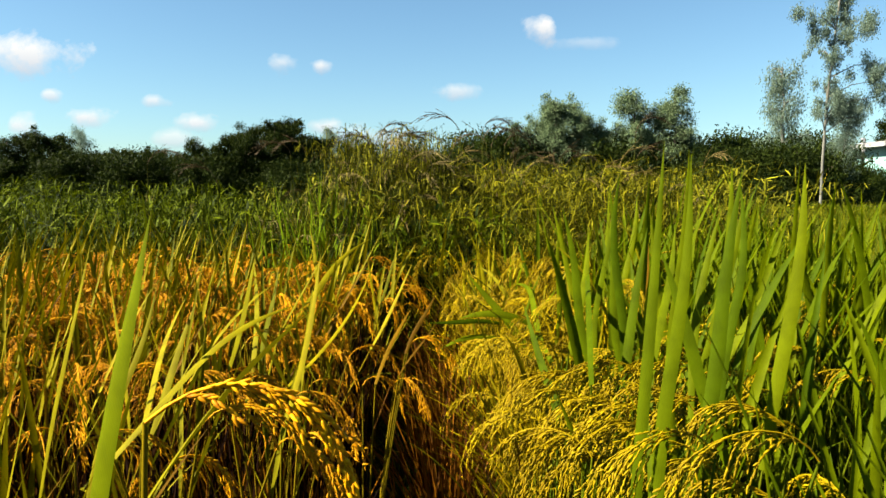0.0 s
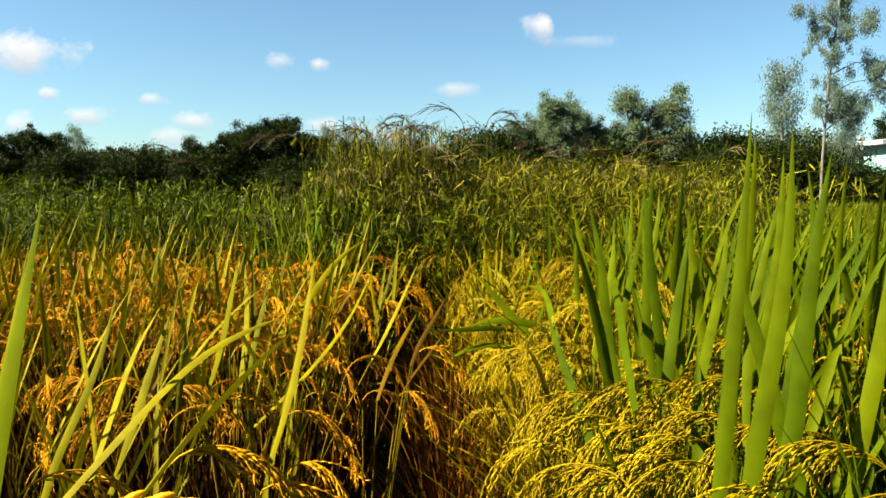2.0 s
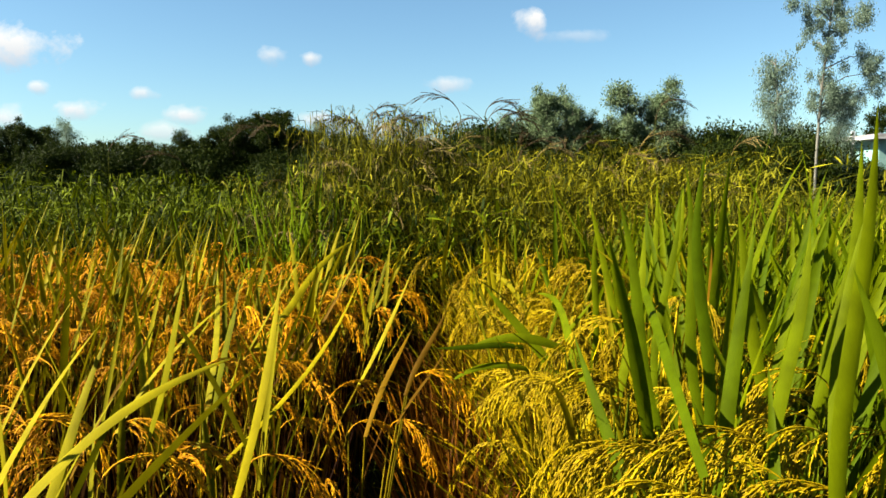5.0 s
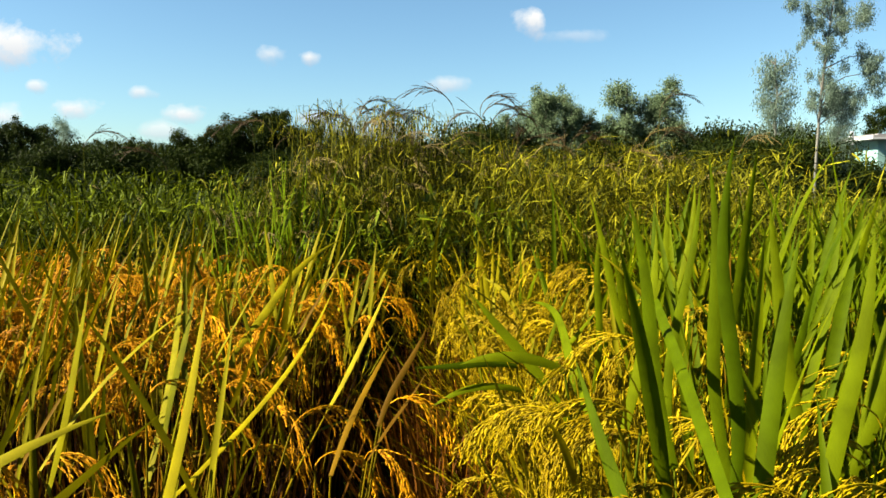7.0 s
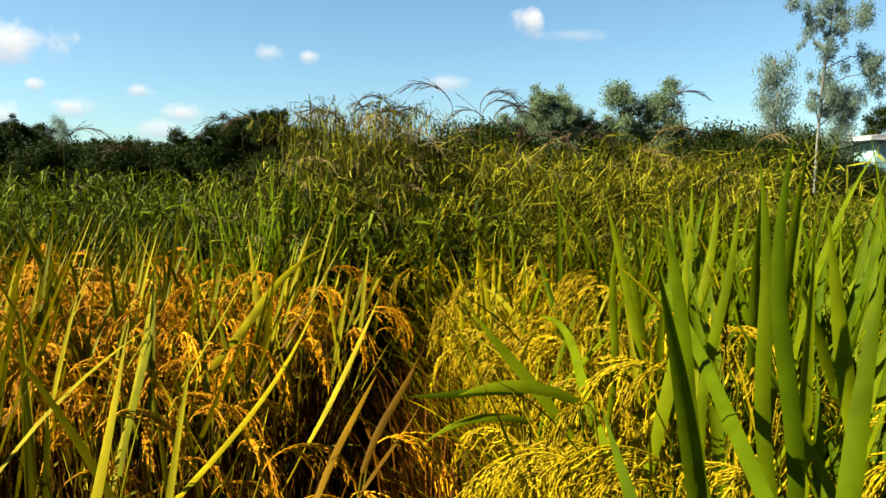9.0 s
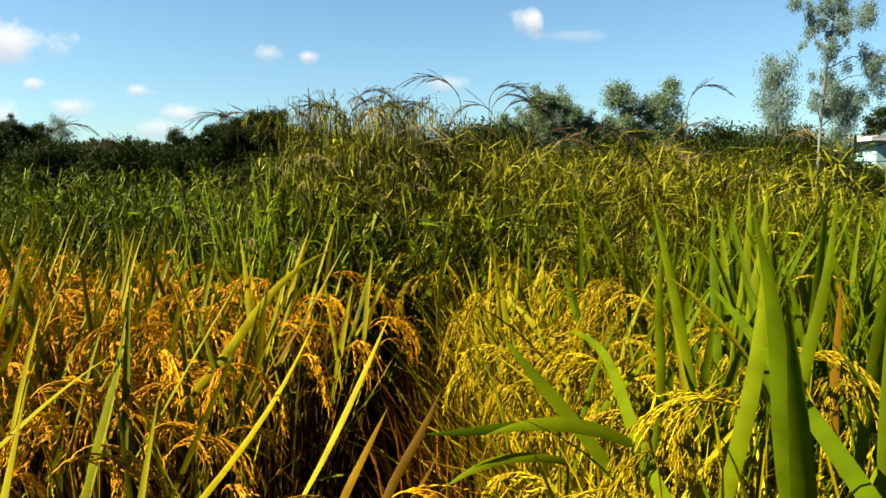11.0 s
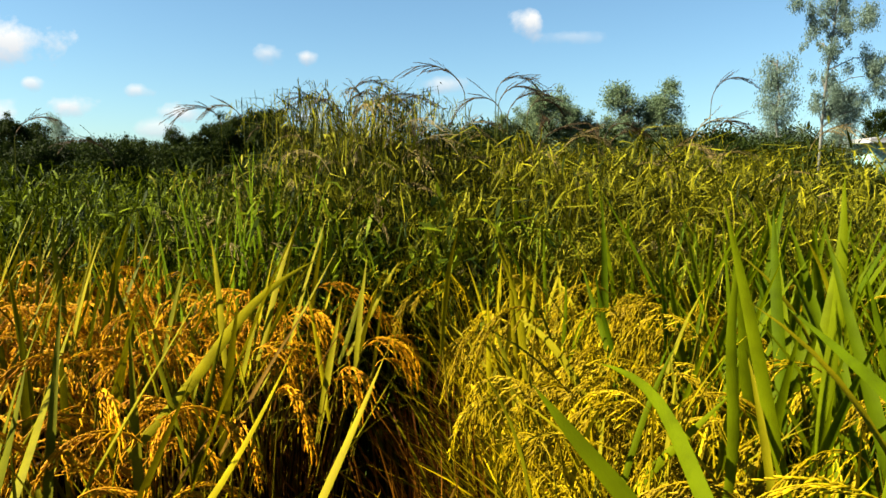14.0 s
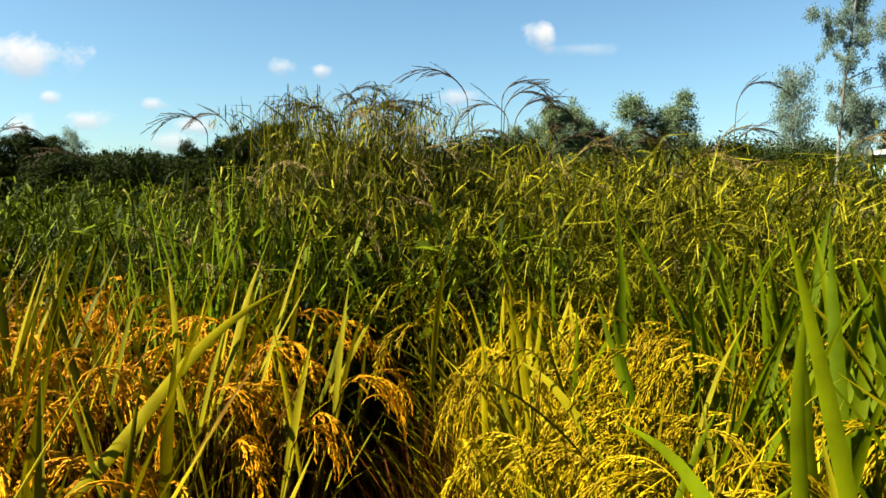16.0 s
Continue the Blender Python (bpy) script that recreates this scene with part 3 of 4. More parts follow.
ripe(.16, 1.76, [(.22, 1.70, .70, .065, 1.75, .90, .02, .022), (.14, 1.75, .78, -.03, 1.7, .79, .01, .015), (.15, 1.74, .74, -.01, 1.7, .72, .02, .015)], [(.141, 1.51, .83, 190), (.20, 1.62, .80, 170)], mat=GREEN_LEAF, head_set=FINE_PALE)
ripe(.20, 2.25, [(.24, 2.2, .70, .12, 2.3, .86, .03, .016)], [(.237, 2.304, .80, 170), (.272, 2.13, .81, 190), (.18, 2.3, .74, 160), (.30, 2.3, .84, 180)], head_set=FINE_PALE)
ripe(-.40, .86, [(-.345, .80, .82, -.485, 1.36, .90, .01, .022)], [(-.23, .775, .905, 0), (-.16, .80, .87, -30)])
green(.26, 1.20, [(.22, 1.02, .82, .385, 1.93, .945, .015, .018)])
green(.23, .74, [(.20, .72, .66, .235, .74, 1.155, 0, .016), (.225, .69, .70, .25, .70, 1.14, 0, .018)], [(.31, .62, .93, 185), (.25, .70, .90, 200)])
green(.33, .86, [(.30, .85, .70, .37, .87, 1.13, 0, .022), (.36, .86, .76, .28, .9, 1.03, 0, .021), (.42, .90, .74, .47, .92, 1.14, 0, .022)], [(.27, .80, .86, 190), (.38, .82, .88, 170)])
green(.24, 1.15, [(.30, 1.2, .66, .36, 1.25, 1.04, 0, .022), (.22, 1.15, .66, .15, 1.3, .90, 0, .020)], [(.197, 1.175, .84, 185), (.245, 1.109, .87, 200), (.30, 1.1, .85, 170), (.19, 1.0, .80, 190)])
green(.30, 1.62, [(.28, 1.6, .70, .33, 1.62, 1.02, 0, .023), (.235, 1.50, .74, .215, 2.12, .83, .01, .023), (.2, 1.64, .80, .04, 1.64, .81, .02, .020)], [(.292, 1.614, .90, 160), (.24, 1.5, .82, 190)])
green(.52, 1.80, [(.52, 1.79, .70, .515, 1.80, .97, 0, .015)], [(.56, 1.8, .86, 200)], mat=DRY_LEAF)
green(.50, 1.40, [(.50, 1.38, .74, .546, 1.358, 1.15, 0, .022), (.52, 1.4, .74, .60, 1.42, 1.10, 0, .022), (.46, 1.4, .74, .42, 1.45, 1.06, 0, .022)], [(.48, 1.35, .88, 190)])
green(.36, 1.86, [(.36, 1.85, .74, .286, 1.88, 1.07, 0, .017), (.30, 1.88, .70, .31, 1.88, 1.03, 0, .016), (.42, 1.9, .7, .44, 1.92, 1.10, 0, .018)], [(.40, 1.82, .86, 200)])
green(.34, 1.36, [(.345, 1.35, .70, .337, 1.36, 1.14, 0, .020), (.37, 1.4, .70, .327, 1.41, 1.12, 0, .019), (.34, 1.55, .70, .372, 1.56, 1.09, 0, .016), (.31, 1.45, .72, .245, 1.46, 1.07, 0, .022), (.34, 1.15, .76, .38, 1.16, 1.05, 0, .019)])
green(.33, .98, [(.33, .98, .72, .34, .98, 1.16, 0, .018), (.42, 1.05, .72, .45, 1.08, 1.12, 0, .018), (.40, 1.12, .74, .47, 1.2, 1.08, 0, .017)], [(.43, .98, .84, 190)])
ripe(-.47, .88, [(-.50, .86, .72, -.424, .86, 1.044, 0, .015), (-.46, .9, .70, -.38, .95, .98, 0, .014)], [(-.42, .88, .84, 20)])
green(.50, 2.12, [(.52, 2.1, .72, .582, 2.175, 1.09, 0, .022), (.46, 2.1, .7, .352, 2.0, .98, 0, .022), (.5, 2.15, .72, .515, 2.25, 1.05, 0, .022)], [(.496, 2.093, .88, 180), (.58, 2.1, .86, 170)])


# ---- tall weedy grass ----
def grass_foliage(culms, height, width, mat, per=42, broad=1.0):
    """Bowed culms from one root with many short fine leaves sprung off them at all heights and angles."""
    r, a = np.abs(rng.normal(0, width * .6, culms)), rng.uniform(0, 2 * math.pi, culms)
    foot = np.stack([r * np.cos(a), r * np.sin(a), 0 * a], 1)
    L, lean, droop = height * rng.uniform(.66, .98, culms), rng.uniform(.0, .3, culms), rng.uniform(1.25, 2.3, culms)
    az_ = a + rng.normal(0, .7, culms)
    g1 = blades(foot, az_, lean, droop, L, .0035, 7, rng.uniform(-1, 1, culms), power=4, curl=2.0)
    peak = g1[0].reshape(culms, 16, 3)[:, :, 2].max(1)
    g1[0].reshape(culms, 16, 3)[:, :, 2] *= np.minimum(1, 1.06 * np.median(peak) / peak)[:, None]
    mid = g1[0].reshape(culms, 8, 2, 3).mean(2)
    f = 1.2 + 5.7 * rng.random((culms, per)) ** .8
    k = np.minimum(f.astype(int), 6)
    w = (f - k)[..., None]
    row = np.arange(culms)[:, None]
    base = (mid[row, k] * (1 - w) + mid[row, k + 1] * w).reshape(-1, 3)
    n = len(base)
    base += rng.normal(0, .012, (n, 3))
    high = np.clip((f.reshape(-1) - 4.2) / 2, 0, 1)
    long = rng.random(n) < .05
    g2 = blades(base, rng.uniform(0, 2 * math.pi, n), np.where(long, rng.uniform(.5, 1.2, n), rng.uniform(.5, 2.3, n)) + high * .5, np.where(long, rng.uniform(.6, 1.5, n), rng.uniform(-.1, .5, n)), np.where(long, rng.uniform(.12, .26, n), rng.uniform(.035, .105, n)) * (1 - .4 * high), np.where(long, rng.uniform(.004, .008, n), rng.uniform(.005, .0115, n)) * broad * (1 - .25 * high), 3, rng.uniform(-.7, .7, n))
    m = 90
    b3 = np.stack([rng.normal(0, width, m), rng.normal(0, width, m), rng.uniform(.1, .66, m)], 1)
    g3 = blades(b3, rng.uniform(0, 2 * math.pi, m), rng.uniform(.1, 1.0, m), rng.uniform(.2, 1.2, m), rng.uniform(.22, .42, m), rng.uniform(.004, .008, m), 5, rng.uniform(-1, 1, m))
    cap = np.percentile(np.concatenate([g1[0][:, 2], g2[0][:, 2]]), 98.8)

    def lower(g, seg):
        keep = g[0].reshape(-1, (seg + 1) * 2, 3)[:, :, 2].max(1) < cap
        return g[0], g[1].reshape(len(keep), -1, 4)[keep].reshape(-1, 4), g[2]

    g = merge(g1, lower(g2, 3), lower(g3, 5))
    return mesh("foliage", *g[:2], mat, g[2])


def top_of(me):
    z = np.array([me.vertices[i].co.z for p in me.polygons for i in p.vertices])
    return float(np.percentile(z, 99.3))


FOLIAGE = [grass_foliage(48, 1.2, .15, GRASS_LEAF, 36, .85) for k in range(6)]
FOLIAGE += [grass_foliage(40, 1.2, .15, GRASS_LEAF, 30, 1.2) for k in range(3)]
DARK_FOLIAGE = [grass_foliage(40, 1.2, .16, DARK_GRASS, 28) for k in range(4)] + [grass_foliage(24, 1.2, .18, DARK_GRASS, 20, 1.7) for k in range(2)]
YELLOW_FOLIAGE = [grass_foliage(50, 1.2, .17, YELLOW_GRASS, 46, .52) for k in range(5)]
LOW_FOLIAGE = [grass_foliage(40, 1.2, .17, YELLOW_STRAW, 30, .5) for k in range(4)]
HEADS, SMALL_HEADS, PALE_HEADS = [], [], []
for k in range(8):
    g = panicle(rng.uniform(.15, .20), rng.uniform(.0, .3), rng.uniform(1.5, 2.3), 9, 15, .011, .0023, hang=.6, blen=.11, spread=.16, stem=.0020, curl=.9)
    HEADS.append(mesh("seed_head", *g[:2], SILHOUETTE_SEED, g[2]))
    g = panicle(rng.uniform(.14, .2), rng.uniform(.2, .7), rng.uniform(1.4, 2.6), 8, 7, .009, .0034, hang=.7, blen=.08, spread=.4, stem=.0015, coarse=True)
    h = HEADS[-1].copy()
    h.materials[0] = SEED_HEAD
    PALE_HEADS.append(h)
    SMALL_HEADS.append(mesh("seed_head", *g[:2], SEED_HEAD, g[2]))
HEAD_RISE = [max(v.co.z for v in h.vertices) for h in HEADS]
STEMS = []
for k in range(6):
    p = arch(1.0, rng.uniform(0, .08), rng.uniform(.05, .3), 8)
    g = tubes(p, np.linspace(.0028, .0012, len(p)), 5)
    STEMS.append((mesh("stem", *g[:2], GRASS_STEM, g[2]), p[-1]))
GRASS_LABEL = "tall green weedy grass tuft with arching brown seed heads"


def grass_tuft(x, y, height, heads, label=GRASS_LABEL, pool=FOLIAGE, slim=1.0):
    root = new("grass_tuft")
    root.matrix_basis = pose(x, y, 0, 0, 0, 0)
    tagged(root, label, "grass tuft", "tall grass behind the rice")
    me = pool[rng.integers(len(pool))]
    part("foliage", me, root, pose(0, 0, 0, 0, 0, rng.uniform(0, 360)) @ Matrix.Diagonal((height / 1.2 * slim, height / 1.2 * slim, height / top_of(me), 1)))
    for k in range(heads):
        me, top = STEMS[rng.integers(len(STEMS))]
        m = pose(rng.normal(0, .06), rng.normal(0, .06), 0, 0, rng.uniform(0, 9), rng.uniform(0, 360)) @ Matrix.Scale(min(height * rng.uniform(.68, .90), 1.27), 4)
        part("stem", me, root, m)
        part("seed_head", SMALL_HEADS[rng.integers(len(HEADS))], root, Matrix.Translation(m @ Vector(top)) @ pose(0, 0, 0, 0, 0, rng.uniform(0, 360)))
    return root


def reaching_head(root, foot, top, az_, big):
    """One stem that stands clear of the tuft, its seed head bowing towards az_."""
    foot, top = Vector(foot), Vector(top)
    d = top - foot
    s = np.linspace(0, 1, 9)[:, None]
    path = np.array(foot)[None] + np.array(d)[None] * s + np.array((-d.x * .5, -d.y * .5, 0))[None] * (s * (1 - s))
    g = tubes(path, np.linspace(.0022, .0014, 9), 5)
    part("stem", mesh("stem", *g[:2], GRASS_STEM, g[2]), root)
    part("seed_head", big, root, Matrix.Translation(top) @ pose(0, 0, 0, 0, 0, az_))


def grass_height(x):
    right = 1 / (1 + math.exp(-(x - .02) / .06)) - 1.3 / (1 + math.exp(-(x - 1.34) / .06))
    return 1.08 + .06 * math.exp(-((x - .42) / .22) ** 2) + .05 * right + .29 * math.exp(-((x + .27) / .14) ** 2) + .115 * right + .02 * math.sin(9 * x)


for row in range(3):
    for k in range(12):
        x = -1.0 + k * .25 + rng.normal(0, .05) + row * .08
        y = 3.65 + row * .26 + rng.normal(0, .05)
        if x > 1.42:
            continue
        if .30 < x:
            grass_tuft(x, y, grass_height(x) * rng.uniform(.90, 1.02), 7 if row < 2 else 4, "tall yellowing grass tuft with bent brown seed heads", YELLOW_FOLIAGE if rng.random() < (.75 if x < .8 else .2) else FOLIAGE)
        else:
            # dark leaf colour mixed in to stand for shade within the mound
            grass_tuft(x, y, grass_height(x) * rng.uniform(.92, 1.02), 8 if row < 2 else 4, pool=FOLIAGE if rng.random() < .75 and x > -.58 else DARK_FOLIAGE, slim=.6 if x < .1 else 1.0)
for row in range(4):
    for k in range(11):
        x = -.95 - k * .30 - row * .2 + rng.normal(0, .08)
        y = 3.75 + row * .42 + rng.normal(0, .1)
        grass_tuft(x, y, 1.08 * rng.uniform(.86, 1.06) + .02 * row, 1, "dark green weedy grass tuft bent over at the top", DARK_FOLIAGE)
for k in range(12):
    grass_tuft(.10 + k * .092 + rng.normal(0, .03), 3.34 + rng.normal(0, .07), rng.uniform(.78, .88) if k in (1, 3, 5) else rng.uniform(.92, 1.14), 3, "low yellowing grass tuft bending over the rice", LOW_FOLIAGE if k in (1, 3, 5) else YELLOW_FOLIAGE)
for k in range(6):
    grass_tuft(-.50 + k * .11 + rng.normal(0, .02), 3.52 + rng.normal(0, .04), 1.20 - .45 * abs(-.27 + .50 - k * .11) + rng.normal(0, .03), 6, slim=.7)

for k in range(6):
    grass_tuft(-.38 + k * .040 + rng.normal(0, .015), 3.74 + rng.normal(0, .07), 1.43 - .9 * abs(-.27 + .37 - k * .040) + rng.normal(0, .015), 7, slim=.40)

# long fresh leaves that fan up the mound's sunny flank
for k in range(5):
    own = np.random.default_rng(40 + k)
    n = 26
    foot = np.stack([own.uniform(-.10, .10, n), own.uniform(-.10, .08, n), own.uniform(.35, .92, n)], 1)
    g = blades(foot, own.normal(.1, .9, n), own.uniform(.15, .75, n), own.uniform(.0, .7, n), own.uniform(.22, .46, n), own.uniform(.006, .012, n), 6, own.uniform(-.8, .8, n))
    root = new("grass_tuft")
    root.matrix_basis = pose(-.74 + .07 * k, 3.50 + own.normal(0, .04), 0)
    tagged(root, "fresh bright green grass leaning up against the tall tufts", "grass tuft", "tall grass behind the rice")
    part("foliage", mesh("foliage", *g[:2], FRESH_GRASS, g[2]), root, Matrix.Diagonal((1, 1, .80 + .05 * k, 1)))

# long arching weeds over the dark low growth
for k in range(18):
    own = np.random.default_rng(70 + k)
    n = 11
    foot = np.stack([own.normal(0, .04, n), own.normal(0, .04, n), own.uniform(.3, .75, n)], 1)
    g = blades(foot, own.uniform(0, 6.28, n), own.uniform(.1, .6, n), own.uniform(.9, 2.0, n), own.uniform(.35, .72, n), own.uniform(.005, .011, n), 8, own.uniform(-.6, .6, n), curl=1.9)
    root = new("weed")
    root.matrix_basis = pose(-.78 - .085 * k + own.normal(0, .04), own.uniform(3.55, 4.2), 0)
    tagged(root, "dark green weed with long arching narrow leaves", "weed", "arching weeds by the tall grass")
    part("foliage", mesh("foliage", *g[:2], FRESH_GRASS if k % 6 == 0 else DARK_GRASS, g[2]), root)
    s_ = np.linspace(0, 1, 7)[:, None]
    g = tubes(np.array([[0, 0, .72]]) * s_ + np.array([[.03, .02, 0]]) * s_ * (1 - s_), np.linspace(.004, .0025, 7), 5)
    part("stem", mesh("stem", *g[:2], GRASS_STEM, g[2]), root)

# a broad bright leaf lying over the mound's shaded foot
root = new("weed")
root.matrix_basis = pose(-.36, 3.38, 0)
tagged(root, "bright broad grass leaf hanging over the tall grass", "weed", "arching weeds by the tall grass")
g = tubes(np.array([[0, 0, 0], [.01, 0, .5], [.0, -.01, 1.02]]), np.array([[.004, .0035, .0025]]), 6)
part("stem", mesh("stem", *g[:2], GRASS_STEM, g[2]), root)
part("leaf", ribbon((.0, -.01, 1.02), (.19, -.10, .79), .02, .020, (-.4, -1, .5), GREEN_LEAF), root)

# bunched seed heads that crown the mound
for k in range(50):
    x = rng.normal(-.27, .10) if k < 30 else max(.14, rng.normal(.55, .3))
    y = rng.uniform(3.5, 3.95)
    root = new("reed")
    root.matrix_basis = pose(x, y, 0)
    tagged(root, "tall bowed grass stem with a dry drooping seed head", "reed", "seed heads above the grass")
    reaching_head(root, (0, 0, 0), (rng.normal(0, .06), rng.normal(0, .04), (rng.uniform(1.24, 1.44) - .8 * abs(x + .27) if k < 30 else rng.uniform(1.20, 1.33)) - .10), rng.normal(20, 70), (HEADS if k % 3 == 0 else PALE_HEADS)[rng.integers(8)])

# the stems that stand out against the sky: x, y, height, bow
for x, y, z, bow, size in ((.15, 3.57, 1.50, 180, 0), (.17, 3.62, 1.45, 20, 1), (.19, 3.7, 1.48, 10, 2), (.27, 3.7, 1.45, 170, 3), (.25, 3.7, 1.47, 15, 4), (.31, 3.72, 1.44, 20, 6), (-.42, 3.8, 1.42, 165, 5),
                           (-.38, 3.75, 1.44, 150, 6), (-.33, 3.7, 1.46, 20, 2), (-.20, 3.75, 1.43, 10, 7), (-.14, 3.7, 1.41, 0, 0), (-.28, 3.7, 1.44, 190, 4), (-.66, 3.85, 1.40, 170, 1), (-.76, 3.8, 1.37, 190, 2), (-.70, 3.8, 1.35, 20, 3),
                           (-1.15, 3.8, 1.28, 190, 4), (-1.52, 3.8, 1.34, 0, 5), (.61, 3.75, 1.36, 10, 6), (.94, 3.75, 1.51, 15, 7), (.97, 3.8, 1.36, 10, 1)):
    root = new("reed")
    root.matrix_basis = pose(x, y, 0)
    tagged(root, "single tall grass stem with a feathery drooping seed head", "reed", "seed heads above the grass")
    reaching_head(root, (0, 0, 0), (rng.normal(0, .04), rng.normal(0, .03), z - HEAD_RISE[size]), bow, HEADS[size])


# ---- far field ----
def field(name, n, y0, y1, x0, x1, h, w, label, mat):
    yy = y0 * (y1 / y0) ** rng.random(n)
    xx = (x0 + (x1 - x0) * rng.random(n)) * yy
    sc = np.clip(yy / 8, 1, 6)
    base = np.stack([xx, yy, np.full(n, h * .35)], 1)
    g = blades(base, rng.uniform(0, 6.28, n), rng.uniform(.05, .5, n), rng.uniform(0, 1.0, n), h * rng.uniform(.45, .72, n), w * sc, 2, rng.uniform(-1, 1, n))
    ob = new(name, mesh(name, *g[:2], mat, g[2]))
    tagged(ob, label, "rice field", kind="stuff")


field("rice_field", 36000, 4.9, 30, .1, 1.1, .72, .012, "level green rice field reaching to the trees", FIELD_LEAF)
field("rice_field", 9000, 3.4, 5.0, .43, 1.1, .80, .011, "level green rice beyond the nearest plants", FIELD_LEAF)
field("weedy_field", 16000, 5.6, 34, -1.1, .1, .88, .012, "dark green weedy field beyond the tall grass", DARK_GRASS)


# ---- trees ----
def crown_mesh(C, S, leaves, leaf, droop, mat):
    C, S = np.array(C), np.array(S)
    pick = rng.choice(len(C), leaves, p=S ** 2 / (S ** 2).sum())
    off = np.clip(rng.normal(0, .45, (leaves, 3)), -1.1, 1.1)
    off[:, 2] *= .8 + droop * .5
    base = C[pick] + off * S[pick][:, None]
    lean = rng.uniform(.2, 2.6, leaves) if droop < .5 else rng.uniform(2.0, 3.0, leaves)
    g = blades(base, rng.uniform(0, 6.28, leaves), lean, rng.uniform(0, .5, leaves), leaf * rng.uniform(.7, 1.4, leaves), leaf * .62, 1, rng.uniform(-1.5, 1.5, leaves))
    return mesh("crown", *g[:2], mat, g[2])


def tree_meshes(height, crown_w, crown_low, leaves, leaf, droop, mat, bark, lumps=9, limbs=7, sway=.03, lump=(.13, .24)):
    p = np.stack([np.cumsum(rng.normal(0, sway, 9)) * height * .3, np.cumsum(rng.normal(0, sway, 9)) * height * .3, np.linspace(0, height * .93, 9)], 1)
    p[0, :2] = 0
    geos = [tubes(p, np.linspace(.016, .004, 9) * height, 7)]
    centres, sizes = [], []
    for k in range(limbs):
        s = crown_low + (1 - crown_low) * (k + .3) / limbs
        o, tg = along(p, s)
        a = k * 2.4 + rng.uniform(-.4, .4)
        reach = crown_w * .5 * (1.05 - .55 * (s - crown_low) / (1 - crown_low)) * rng.uniform(.6, 1.05)
        e = o + np.array([math.cos(a) * reach, math.sin(a) * reach, min(reach * rng.uniform(.2, .7), height * .98 - o[2])])
        mid = (o + e) / 2 + np.array([0, 0, reach * .1])
        geos.append(tubes(np.array([o, mid, e]), np.array([.006, .004, .0015]) * height, 5))
        for f in (.5, .9):
            centres.append(o + (e - o) * f)
            sizes.append(crown_w * rng.uniform(*lump))
    for k in range(lumps):
        s = rng.uniform(crown_low, 1)
        centres.append(along(p, s)[0] + rng.normal(0, crown_w * .15, 3) * np.array([1, 1, .6]))
        sizes.append(crown_w * rng.uniform(*lump))
    top = max(c[2] + z for c, z in zip(centres, sizes))
    trunk = merge(*geos)
    return top, mesh("trunk", *trunk[:2], bark, trunk[2]), crown_mesh(centres, sizes, leaves, leaf, droop, mat)


def plant_tree(px, dist, height, kind, label, turn=0.0, group="trees along the field", name="tree", wide=1.0):
    """px: sideways place as a share of the distance."""
    root = new(name)
    k = height / kind[0]
    root.matrix_basis = pose(px * dist, dist, 0, 0, 0, turn) @ Matrix.Diagonal((k * wide, k * wide, k, 1))
    tagged(root, label, name, group)
    part("trunk", kind[1], root)
    part("crown", kind[2], root)
    return root


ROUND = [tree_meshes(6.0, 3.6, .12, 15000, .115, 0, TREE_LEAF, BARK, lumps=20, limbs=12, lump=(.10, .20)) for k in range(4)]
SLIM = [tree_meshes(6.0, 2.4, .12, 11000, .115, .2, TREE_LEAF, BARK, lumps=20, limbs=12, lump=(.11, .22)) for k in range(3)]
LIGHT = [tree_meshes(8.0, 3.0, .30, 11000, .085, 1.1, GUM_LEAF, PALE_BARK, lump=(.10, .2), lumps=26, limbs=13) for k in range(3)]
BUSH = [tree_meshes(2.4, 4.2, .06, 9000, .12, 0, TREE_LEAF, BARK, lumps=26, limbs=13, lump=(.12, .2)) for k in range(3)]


MID = [tree_meshes(6.0, 2.7, .2, 12000, .10, .3, MID_LEAF, BARK, lumps=20, limbs=11, lump=(.10, .21)) for k in range(3)]


def at(px):
    return (px - 784) / 1313


DARK = "dark green leafy tree at the field's edge"
PALE = "grey-green gum tree with thin drooping foliage, paled in colour for haze"
WOOD = [(px, py, (ROUND + SLIM)[k % 7], 46 + k % 3) for k, (px, py) in enumerate(
    ((-70, 232), (-38, 238), (-8, 234), (18, 240), (40, 234), (58, 240), (76, 222), (92, 240), (106, 234), (126, 262), (178, 268), (205, 262), (232, 264), (262, 258), (290, 262), (318, 266),
     (345, 243), (366, 256), (390, 250), (408, 236), (424, 240), (440, 228), (458, 216), (474, 222), (490, 212), (508, 214), (522, 208), (536, 228), (552, 236), (572, 240), (612, 246), (640, 250)))]
